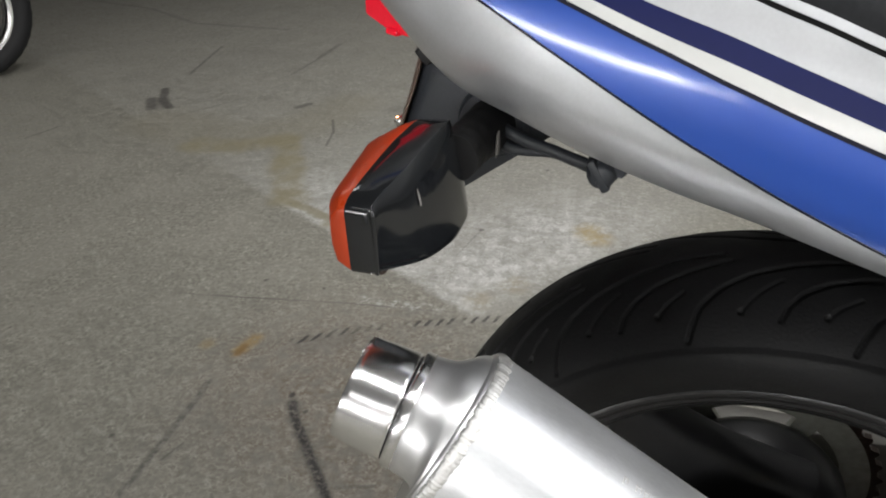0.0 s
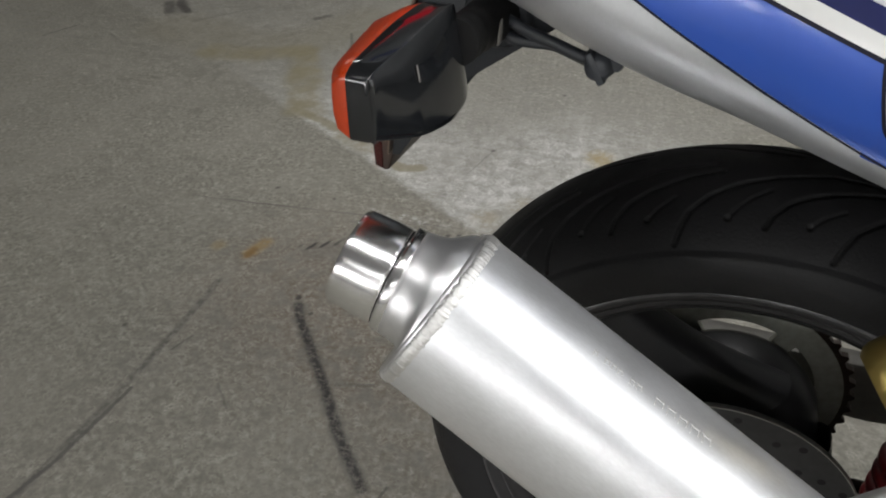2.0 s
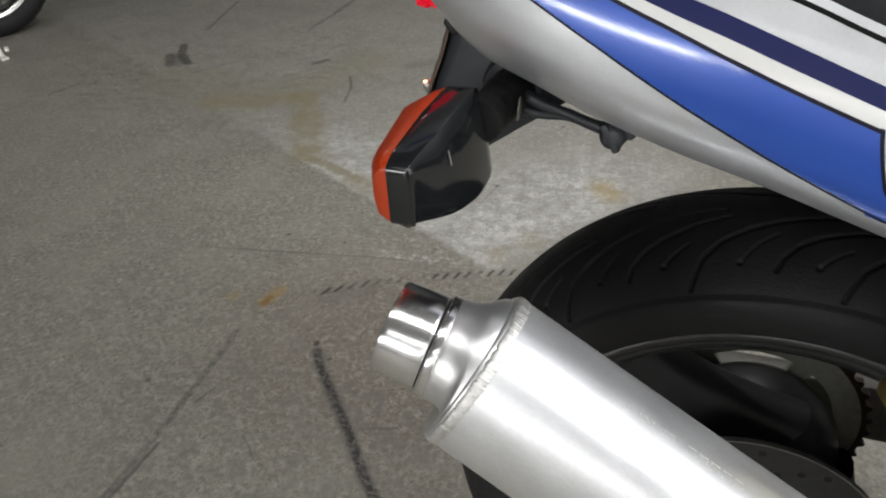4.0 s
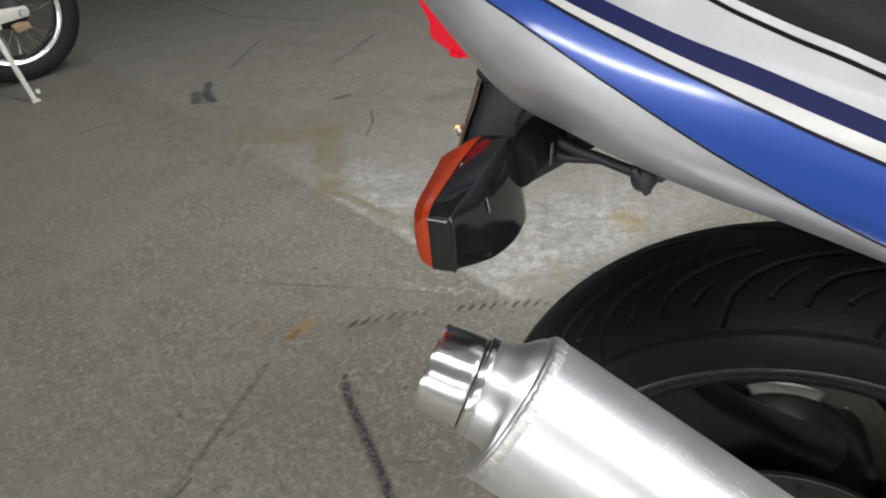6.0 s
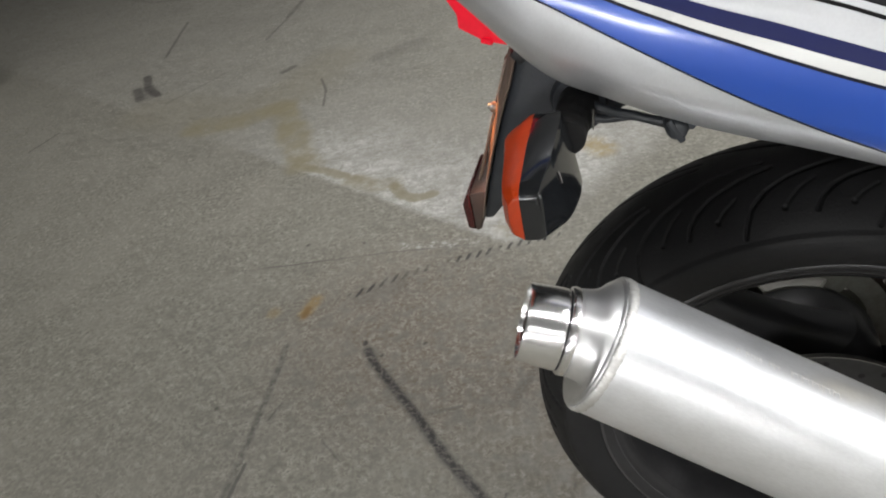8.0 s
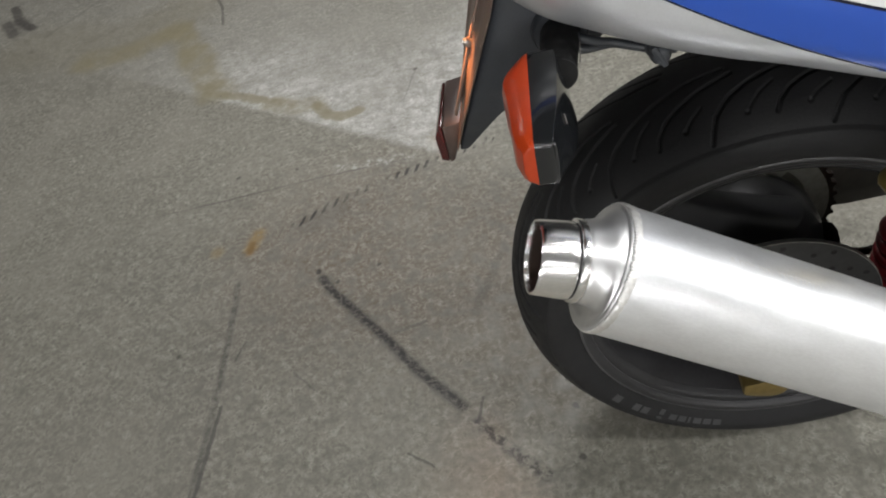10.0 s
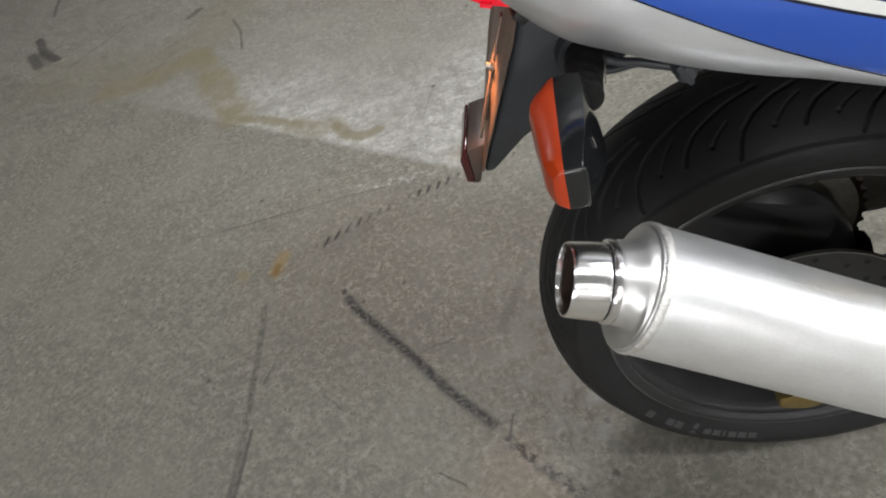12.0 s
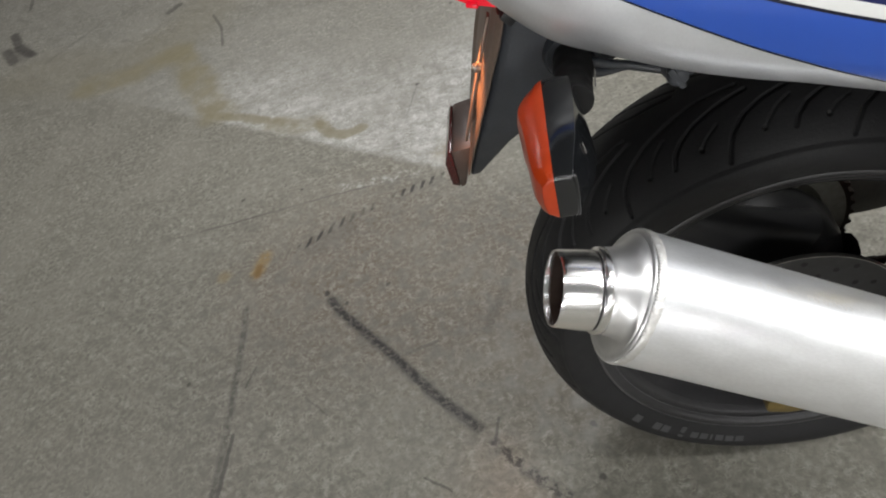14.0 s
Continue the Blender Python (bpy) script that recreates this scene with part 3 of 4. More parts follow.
def spoke(angle):
    """One broad hollow-backed spoke: a tapered plate with rounded edges, thicker at the hub."""
    bm = bmesh.new()
    rings = []
    for k in range(13):
        f = k / 12
        u = 0.035 + f * 0.164
        half = 0.022 + 0.070 * (1 - f) ** 1.5 + 0.030 * max(0, f - 0.86)
        shift = 0.004 * math.sin(math.pi * f)
        thick = 0.034 - 0.010 * f
        ring = []
        for j in range(20):
            a = 2 * math.pi * j / 20
            cx, cy = math.cos(a), math.sin(a)
            sx = math.copysign(abs(cx) ** 0.55, cx) * half + shift
            sy = math.copysign(abs(cy) ** 0.7, cy) * thick
            ring.append(bm.verts.new((u, sy, sx)))
        rings.append(ring)
    for p, q in zip(rings, rings[1:]):
        for j in range(20):
            bm.faces.new((p[j], p[(j + 1) % 20], q[(j + 1) % 20], q[j]))
    part("spoke", bm, RIM, wheel, "", pose(0, 0, 0, 0, -angle, 0))


for angle in (133, 313, 223):
    spoke(angle)


def ring_plate(name, inner, outer, y, thick, slots, material, parent, label="", teeth=0, slot_r=(0.062, 0.084), slot_span=56, first=95):
    """A flat ring about y with curved windows and, for a sprocket, teeth round its edge."""
    steps = 360
    bm = bmesh.new()
    radii = [inner, slot_r[0], slot_r[1], outer] if slots else [inner, outer]
    def edge(i):
        if not teeth:
            return outer
        f = (i * teeth / steps) % 1.0
        return outer + 0.0055 * max(0.0, math.cos(2 * math.pi * f)) ** 0.8 - 0.003
    layers = []
    for yy in (y - thick / 2, y + thick / 2):
        grid = []
        for i in range(steps):
            t = 2 * math.pi * i / steps
            rr = radii[:-1] + [edge(i)]
            grid.append([bm.verts.new((r * math.cos(t), yy, r * math.sin(t))) for r in rr])
        layers.append(grid)
    def open_at(i):
        if not slots:
            return False
        d = (i + 0.5 - first) % (360 / slots)
        d = min(d, 360 / slots - d)
        return d < slot_span / 2
    m = len(radii)
    for i in range(steps):
        n = (i + 1) % steps
        for j in range(m - 1):
            if slots and j == 1 and open_at(i):
                for k in (j, j + 1):
                    bm.faces.new((layers[0][i][k], layers[0][n][k], layers[1][n][k], layers[1][i][k]))
                for q, other in ((i, (i - 1) % steps), (n, n)):
                    if not open_at(other):
                        bm.faces.new((layers[0][q][j], layers[0][q][j + 1], layers[1][q][j + 1], layers[1][q][j]))
                continue
            bm.faces.new((layers[0][i][j], layers[0][n][j], layers[0][n][j + 1], layers[0][i][j + 1]))
            bm.faces.new((layers[1][i][j], layers[1][i][j + 1], layers[1][n][j + 1], layers[1][n][j]))
        bm.faces.new((layers[0][i][-1], layers[0][n][-1], layers[1][n][-1], layers[1][i][-1]))
        bm.faces.new((layers[0][i][0], layers[1][i][0], layers[1][n][0], layers[0][n][0]))
    return part(name, bm, material, parent, label, sharp=30)


disc = ring_plate("brake_disc", 0.072, 0.1165, -0.082, 0.005, 0, DISC, wheel, "drilled steel brake disc with worn faces")
# flat black circles on the disc face paint the shade in its drilled holes
for k in range(12):
    for r, shift in ((0.107, 0), (0.097, 10), (0.086, 20)):
        a = radians(30 * k + shift + 1)
        bm = bmesh.new()
        bmesh.ops.create_circle(bm, cap_ends=True, radius=0.0034, segments=12)
        part("hole_shade", bm, SHADOW, disc, "", pose(r * math.cos(a), -0.0848, r * math.sin(a), 90, 0, 0), smooth=False)
part("disc_edge", lathe([(-0.0848, 0.1163), (-0.0848, 0.1171), (-0.0792, 0.1171), (-0.0792, 0.1163)], 160, "y", closed=True), STEEL, disc, "bright worn outer edge")
part("disc_carrier", lathe([(-0.080, 0.030), (-0.0835, 0.034), (-0.0835, 0.070), (-0.0800, 0.0735), (-0.072, 0.0735)], 60, "y"), RIM, wheel, "dark disc carrier")
sprocket = ring_plate("sprocket", 0.040, 0.1105, 0.088, 0.008, 5, SPROCKET, wheel, "grey steel rear sprocket with curved windows")
ring_plate("tooth_ring", 0.1105, 0.1190, 0.088, 0.0075, 0, CHAIN, sprocket, "greasy black teeth", teeth=43)


# chain: alternating link plates round the sprocket and forward along the two runs
chain = group("chain", bike, None, "greasy dark drive chain")
def chain_links():
    pts, pitch, r = [], 0.0159, 0.1175
    n = int(math.pi * 1.06 * r / pitch)
    for k in range(n + 1):
        a = math.radians(84) + k * pitch / r
        pts.append((r * math.cos(a), HUB + r * math.sin(a), a + math.pi / 2))
    for k in range(1, 20):
        pts.insert(0, (r * math.cos(math.radians(84)) + k * pitch, HUB + r * math.sin(math.radians(84)) - 0.10 * k * pitch, -0.10))
    last = pts[-1]
    for k in range(1, 20):
        pts.append((last[0] + k * pitch, last[1] + 0.06 * k * pitch, 0.06))
    bm = box(0.0205, 0.0105, 0.0135, 0.004, 2)
    me = bpy.data.meshes.new("chain_link")
    bm.to_mesh(me)
    bm.free()
    me.materials.append(CHAIN)
    me.shade_smooth()
    for i, (x, z, a) in enumerate(pts):
        ob = new("chain_link", me)
        ob.parent = chain
        ob.matrix_basis = pose(x, 0.088, z, 0, -math.degrees(a), 0) @ Matrix.Diagonal((1, 1.25 if i % 2 else 0.85, 1, 1))
chain_links()

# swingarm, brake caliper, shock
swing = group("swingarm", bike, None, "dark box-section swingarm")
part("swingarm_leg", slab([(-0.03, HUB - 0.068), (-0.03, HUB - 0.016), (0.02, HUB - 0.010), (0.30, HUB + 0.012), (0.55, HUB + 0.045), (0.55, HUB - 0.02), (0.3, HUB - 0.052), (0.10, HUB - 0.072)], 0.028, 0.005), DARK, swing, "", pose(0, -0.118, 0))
part("swingarm_leg", slab([(-0.058, HUB - 0.024), (-0.058, HUB + 0.022), (-0.040, HUB + 0.034), (0.13, HUB + 0.037), (0.30, HUB + 0.060), (0.55, HUB + 0.10), (0.55, HUB + 0.02), (0.30, HUB - 0.016), (0.15, HUB - 0.039), (-0.030, HUB - 0.040)], 0.028, 0.005), LEG, swing, "grey swingarm leg", pose(0, 0.130, 0))
part("axle", lathe([(-0.145, 0.0), (-0.145, 0.013), (-0.135, 0.0135), (-0.134, 0.010), (0.135, 0.010), (0.136, 0.0135), (0.146, 0.0)], 24, "y"), STEEL, swing, "steel wheel axle", pose(0, 0, HUB))
cal = group("brake_caliper", bike, None, "gold brake caliper below the disc")
part("body", slab([(-0.028, 0.164), (-0.028, 0.186), (0.0, 0.195), (0.024, 0.190), (0.030, 0.174), (0.022, 0.161), (0.006, 0.157), (-0.014, 0.160)], 0.04, 0.005), CALIPER, cal, "gold anodised caliper body", pose(0, -0.086, 0))
part("hose", pipe([(0.055, -0.09, 0.165), (0.085, -0.10, 0.155), (0.12, -0.11, 0.19), (0.17, -0.105, 0.26), (0.3, -0.1, 0.33)], 0.005, 10), MATT, cal, "black rubber brake hose")

RES = pose(0.060, -0.152, 0.552, 0, -34, 14)
res = group("shock_reservoir", bike, RES, "gold shock absorber reservoir")
part("cylinder", lathe([(-0.004, 0.0), (-0.004, 0.018), (0.0, 0.0225), (0.004, 0.0245), (0.012, 0.0255), (0.14, 0.0255), (0.15, 0.02), (0.15, 0.0)], 48), GOLD, res, "gold anodised cylinder")
part("shock_spring", pipe([(0.155 + 0.032 * math.cos(k * 0.8), -0.045 + 0.032 * math.sin(k * 0.8), 0.255 + 0.0022 * k) for k in range(64)], 0.0065, 10, 3), REDPAINT, bike, "dark red coil spring of the shock")

# ---- muffler ----
muffler = group("muffler", bike, pose(0, -0.2532, 0.4828, 0, 31.49, -1.15), "brushed aluminium muffler with a chrome tip")
CAN = 0.0535
part("can", lathe([(-0.2355, 0.050), (-0.2355, CAN - 0.001), (-0.2345, CAN), (0.30, CAN), (0.305, 0.05)], 160), ALUMINIUM, muffler, "brushed aluminium muffler can")


def turned_off_axis(profile, steps=128):
    """A spun part whose (along, radius, bend) rings swing a little out and down from the muffler's axis."""
    bm = bmesh.new()
    rings = []
    for s, r, o in profile:
        m = pose(-0.243, -0.006 * o, 0.0096 * o, 0, -11.0 * o, 4.4 * o)
        rings.append([bm.verts.new(m @ Vector((s + 0.243, r * math.cos(2 * math.pi * k / steps), r * math.sin(2 * math.pi * k / steps)))) for k in range(steps)])
    for p, q in zip(rings, rings[1:]):
        for k in range(steps):
            bm.faces.new((p[k], p[(k + 1) % steps], q[(k + 1) % steps], q[k]))
    return bm


CAP = [(-0.2365, 0.0510, 0), (-0.2392, 0.0521, 0), (-0.2408, 0.0521, 0), (-0.2417, 0.0513, 0.01), (-0.2420, 0.0501, 0.03), (-0.2419, 0.0491, 0.06), (-0.2424, 0.0485, 0.12), (-0.2432, 0.0478, 0.18), (-0.2440, 0.0464, 0.30), (-0.2446, 0.0444, 0.46), (-0.2453, 0.0420, 0.66),
       (-0.2463, 0.0396, 0.82), (-0.2478, 0.0375, 0.94), (-0.2497, 0.0360, 1), (-0.2522, 0.0349, 1), (-0.2555, 0.0341, 1), (-0.2590, 0.0336, 1), (-0.2618, 0.0333, 1), (-0.2623, 0.0328, 1), (-0.2623, 0.0290, 1)]
part("end_cap", turned_off_axis(CAP), CAST, muffler, "spun aluminium end cap with a rolled bead")


def weld_bead():
    bm = bmesh.new()
    rings = []
    beads, steps = 132, 1188
    for k in range(steps):
        a = 2 * math.pi * k / steps
        wander = noise.noise(Vector((math.cos(a) * 5, math.sin(a) * 5, 3)))
        ripple = abs(math.sin(math.pi * (k * beads / steps + 0.4 * wander)))
        w = 0.0027 * (0.89 + 0.11 * ripple ** 0.7) * (1 + 0.26 * noise.noise(Vector((math.cos(a) * 14, math.sin(a) * 14, 0))))
        ring = []
        for j in range(12):
            b = 2 * math.pi * j / 12
            lean = 0.0002 * math.sin(2 * math.pi * k * beads / steps)
            s, r = -0.2358 + (w * 1.55 + lean) * math.cos(b), CAN - 0.0009 + w * 0.66 * math.sin(b)
            ring.append(bm.verts.new((s, r * math.cos(a), r * math.sin(a))))
        rings.append(ring)
    for k in range(steps):
        p, q = rings[k], rings[(k + 1) % steps]
        for j in range(12):
            bm.faces.new((p[j], p[(j + 1) % 12], q[(j + 1) % 12], q[j]))
    return bm


part("weld_bead", weld_bead(), WELD, muffler, "rippled weld bead", sharp=80)
part("tip_collar", turned_off_axis([(-0.2621, 0.0300, 1), (-0.2622, 0.0326, 1), (-0.2627, 0.0335, 1), (-0.2638, 0.0338, 1), (-0.2672, 0.0336, 1), (-0.2683, 0.0331, 1), (-0.2688, 0.0322, 1), (-0.2688, 0.0295, 1)]), CHROME, muffler, "chrome clamp collar")
# the gap's shade is painted on as a black band
part("collar_gap", turned_off_axis([(-0.2686, 0.0302, 1), (-0.2704, 0.0300, 1)]), SHADOW, muffler, "narrow gap behind the collar")
part("tip", turned_off_axis([(-0.2698, 0.0280, 1), (-0.2699, 0.0304, 1), (-0.2705, 0.0310, 1), (-0.2720, 0.0312, 1), (-0.2800, 0.0309, 1), (-0.2955, 0.0297, 1), (-0.2984, 0.0294, 1), (-0.2993, 0.0289, 1), (-0.2990, 0.0279, 1), (-0.2943, 0.0273, 1)]), CHROME, muffler, "polished chrome exhaust tip")
part("tip_bore", turned_off_axis([(-0.2955, 0.02735, 1), (-0.262, 0.0269, 1), (-0.255, 0.015, 1), (-0.255, 0.0001, 1)]), SOOT, muffler, "sooty brown bore")

# stamped marks on the can, which cannot be read
x = -0.155
for length in (0.003, 0, 0.004, 0.0035, 0.0035, 0, 0.004, 0.005, 0, 0, 0.0075, 0.0075, 0.0075, 0.0075, 0.0075):
    if length:
        tall = 0.0045 if length < 0.007 else 0.0062
        bm = bmesh.new()
        for shift, wide, high, up in ((-0.38, 0.0006, tall, 0), (0.34, 0.0006, tall * 0.8, 0.1), (0.0, length * 0.6, 0.0006, 0.3)):
            piece = bmesh.ops.create_cube(bm, size=1)["verts"]
            bmesh.ops.scale(bm, vec=(wide, high, 0.0003), verts=piece)
            bmesh.ops.translate(bm, vec=(shift * length, up * tall, 0), verts=piece)
        a = radians(97)
        part("stamped_mark", bm, STAMP, muffler, "", pose(x, (CAN + 0.0001) * math.cos(a), (CAN + 0.0001) * math.sin(a), math.degrees(a) - 90, 0, 0))
    x += (length or 0.0035) + 0.0008
part("hanger", pipe([(0.018, 0.012, 0.050), (0.035, 0.030, 0.066), (0.07, 0.06, 0.11), (0.12, 0.09, 0.19)], 0.0085, 14), CAST, muffler, "grey metal muffler hanger")

# ---- tail ----
LOW = [(-0.31, 0.836), (-0.28, 0.812), (-0.262, 0.797), (-0.24, 0.779), (-0.224, 0.7695), (-0.19, 0.758), (-0.147, 0.742), (-0.096, 0.7255), (-0.06, 0.7155), (0, 0.6955), (0.15, 0.645), (0.6, 0.5)]
WIDE = [(-0.31, 0.128), (-0.262, 0.155), (-0.22, 0.172), (-0.17, 0.186), (-0.1, 0.194), (0.0, 0.198), (0.6, 0.2)]
EDGE = [(-0.31, 0.0), (0.0, 0.0), (0.6, 0.0)]


def tail(x, v, lift=0.0, side=-1):
    """A point of the tail fairing: x along the bike, v from the lower lip (0) over the flank to the seat (1)."""
    zb, w, a = table(LOW, x), table(WIDE, x), -1.2 + 2.53 * v
    deep, high = (0.06, 0.045) if a < 0 else (0.11, 0.135)
    y, z, n = w - deep * (1 - math.cos(a)), zb + 0.042 + high * math.sin(a), (math.cos(a) / deep, math.sin(a) / high)
    k = lift / math.hypot(*n)
    return (x - 0.10 * max(0.0, z - zb), side * (y + k * n[0]), z + k * n[1])


def patch(name, x0, x1, low, high, lift, material, label="", nx=80, nv=16, side=-1, back=None):
    """A piece of the tail's surface between two lines v = low(x) and v = high(x), with a turned-in edge."""
    pts = []
    for i in range(nx + 1):
        f = i / nx
        for j in range(nv + 1):
            g = j / nv
            start = x0 if back is None else back(g)
            x = start + (x1 - start) * f
            lo, hi = low(x), high(x)
            pts.append(tail(x, lo + (hi - lo) * g, lift, side))
    faces = grid_faces(nx + 1, nv + 1)
    return make(name, pts, faces, material, bike, label)


# height of the blue panel's lower line above the widest line of the flank, and the same as v
BLUE_FOOT = [(-0.29, 0.020), (-0.25, 0.031), (-0.22, 0.0336), (-0.193, 0.0282), (-0.16, 0.0217), (-0.144, 0.0181), (-0.125, 0.0130), (-0.1, 0.0061), (-0.083, 0.0015), (-0.064, -0.0035), (-0.05, -0.0068), (-0.025, -0.0112), (0, -0.0149), (0.05, -0.0212)]


def blue_foot(d=0.0):
    def line(x):
        h = table(BLUE_FOOT, x) + d
        return (1.2 + math.asin(h / (0.135 if h > 0 else 0.045))) / 2.53
    return line


BLUE_TOP = [(-0.29, 0.554), (-0.25, 0.602), (-0.218, 0.621), (-0.174, 0.612), (-0.142, 0.604), (-0.122, 0.597), (-0.096, 0.588), (-0.07, 0.575), (-0.045, 0.566), (-0.02, 0.561), (0.1, 0.545)]
NAVY_LOW = [(-0.29, 0.578), (-0.25, 0.627), (-0.22, 0.645), (-0.174, 0.634), (-0.142, 0.629), (-0.112, 0.620), (-0.083, 0.612), (-0.05, 0.601), (-0.02, 0.595), (0.1, 0.575)]
NAVY_TOP = [(-0.29, 0.599), (-0.25, 0.653), (-0.22, 0.674), (-0.157, 0.664), (-0.112, 0.652), (-0.083, 0.646), (-0.056, 0.637), (-0.02, 0.629), (0.1, 0.605)]
SEAM = [(-0.29, 0.735), (-0.25, 0.78), (-0.2, 0.79), (-0.13, 0.742), (-0.097, 0.721), (-0.083, 0.711), (-0.056, 0.697), (-0.03, 0.691), (-0.014, 0.686), (0.1, 0.660)]
REAR = -0.286


def at(rows, d=0.0):
    return lambda x: table(rows, x) + d


def rear_edge(g):
    return -0.335 - 0.012 * g


patch("tail_fairing", REAR, 0.45, at(EDGE), at(SEAM), 0, SILVER, "silver painted tail fairing", 200, 60, back=rear_edge)
patch("tail_fairing", REAR, 0.45, at(EDGE), at(SEAM), 0, SILVER, "silver painted flank", 80, 24, 1, rear_edge)
patch("fairing_lip", -0.25, 0.45, at(EDGE, -0.10), at(EDGE, 0.004), -0.0015, SILVER, "", 120, 4)
FRONT = 0.003
patch("blue_panel", -0.30, FRONT, blue_foot(), at(BLUE_TOP), 0.0012, BLUE, "glossy blue painted panel", 200, 30)
patch("white_stripe", -0.30, 0.45, at(BLUE_TOP, 0.007), at(NAVY_LOW), 0.0012, WHITE, "white stripe", 200, 12)
patch("navy_stripe", -0.30, 0.45, at(NAVY_LOW), at(NAVY_TOP), 0.0012, NAVY, "navy stripe", 200, 12)
patch("pinstripe", -0.30, FRONT, at(BLUE_TOP), at(BLUE_TOP, 0.007), 0.0014, PINLINE, "thin dark pinstripe", 200, 4)
patch("pinstripe", -0.30, FRONT + 0.026, blue_foot(-0.0015), blue_foot(), 0.0014, PINLINE, "thin dark pinstripe", 200, 4)
def panel_end():
    pts = []
    for j in range(25):
        g = j / 24
        v = 0.30 + (0.566 - 0.30) * g
        x = FRONT - 0.001 + 0.033 * (1 - g) ** 1.7
        pts += [tail(x, v, 0.0015), tail(x + 0.0021, v, 0.0015)]
    make("pinstripe", pts, grid_faces(25, 2), PINLINE, bike, "thin dark pinstripe")
    pts = []
    for j in range(25):
        g = j / 24
        v = 0.31 + (0.558 - 0.31) * g
        pts += [tail(FRONT - 0.002, v, 0.0012), tail(FRONT + 0.033 * (1 - g) ** 1.7, v, 0.0012)]
    make("blue_panel_end", pts, grid_faces(25, 2), BLUE, bike, "glossy blue panel end")
panel_end()
# the seam's shade is a black strip set just under the surface
patch("seam_gap", -0.29, 0.45, at(SEAM, -0.004), at(SEAM, 0.012), -0.003, SHADOW, "dark seam under the seat rail", 100, 3)
patch("seat_rail", -0.29, 0.45, at(SEAM, 0.0080), at(SEAM, 0.0235), 0.0012, SILVER, "narrow silver seat rail", 120, 6)


def seat():
    """The padded seat that spans the tail between the two rails."""
    pts, n = [], 30
    for i in range(91):
        x = -0.26 + 0.71 * i / 90
        p = Vector(tail(x, table(SEAM, x) + 0.0225))
        for j in range(n + 1):
            f = j / n
            y = p.y * math.cos(math.pi * f)
            pts.append((p.x, y, p.z - 0.002 + 0.045 * math.sin(math.pi * f) ** 0.75))
    make("seat", pts, grid_faces(91, n + 1), SEAT, bike, "black vinyl seat")


seat()


def undertail():
    pts = []
    for i in range(61):
        x = -0.255 + 0.70 * i / 60
        p = Vector(tail(x, table(EDGE, x) - 0.09, -0.003))
        for j in range(13):
            f = j / 12
            pts.append((p.x, p.y * math.cos(math.pi * f), p.z + 0.012 * math.sin(math.pi * f)))
    make("undertail", pts, grid_faces(61, 13), MATT, bike, "matt black undertail panel")


undertail()


def tail_light():
    """The faceted red lens that hangs below the rising rear edge of the tail."""
    outline = [(-0.262, 0.7935), (-0.2855, 0.7945), (-0.309, 0.8036), (-0.3085, 0.815), (-0.320, 0.838), (-0.352, 0.870), (-0.340, 0.880), (-0.311, 0.845), (-0.2845, 0.824), (-0.262, 0.803)]
    bm = slab(outline, 1.0)
    for v in bm.verts:
        half = 0.088 + 0.026 * min(1.0, max(0.0, (v.co.x + 0.31) / 0.048)) - 0.004 * (v.co.z > 0.8 and v.co.x > -0.30)
        v.co.y = math.copysign(half, v.co.y)
    bmesh.ops.bevel(bm, geom=bm.edges[:], offset=0.0018, segments=2, affect="EDGES", profile=0.5)
    light = part("tail_light", bm, RED, bike, "lit red tail light lens", sharp=25)
    part("light_ridge", box(0.010, 0.006, 0.004, 0.001), RED, light, "", pose(-0.283, -0.1025, 0.796, 0, 8, -20))


tail_light()
part("rubber_stop", box(0.012, 0.010, 0.013, 0.003), MATT, bike, "black rubber stop", pose(-0.257, -0.112, 0.786, 0, -40, 0))

# ---- mudguard with plate holder and reflector ----
guard = group("rear_mudguard", bike, None, "black plastic rear mudguard below the tail")
GUARD_ROWS = [(-0.262, 0.790, -0.150, 0.775, 0.1150), (-0.271, 0.762, -0.168, 0.744, 0.1155), (-0.279, 0.742, -0.190, 0.729, 0.1150), (-0.287, 0.719, -0.214, 0.712, 0.1120), (-0.297, 0.690, -0.243, 0.690, 0.1040),
              (-0.304, 0.668, -0.262, 0.669, 0.0960), (-0.311, 0.647, -0.279, 0.650, 0.0850), (-0.318, 0.624, -0.2955, 0.627, 0.0730), (-0.3245, 0.603, -0.311, 0.606, 0.0635), (-0.3265, 0.596, -0.3165, 0.599, 0.0600)]


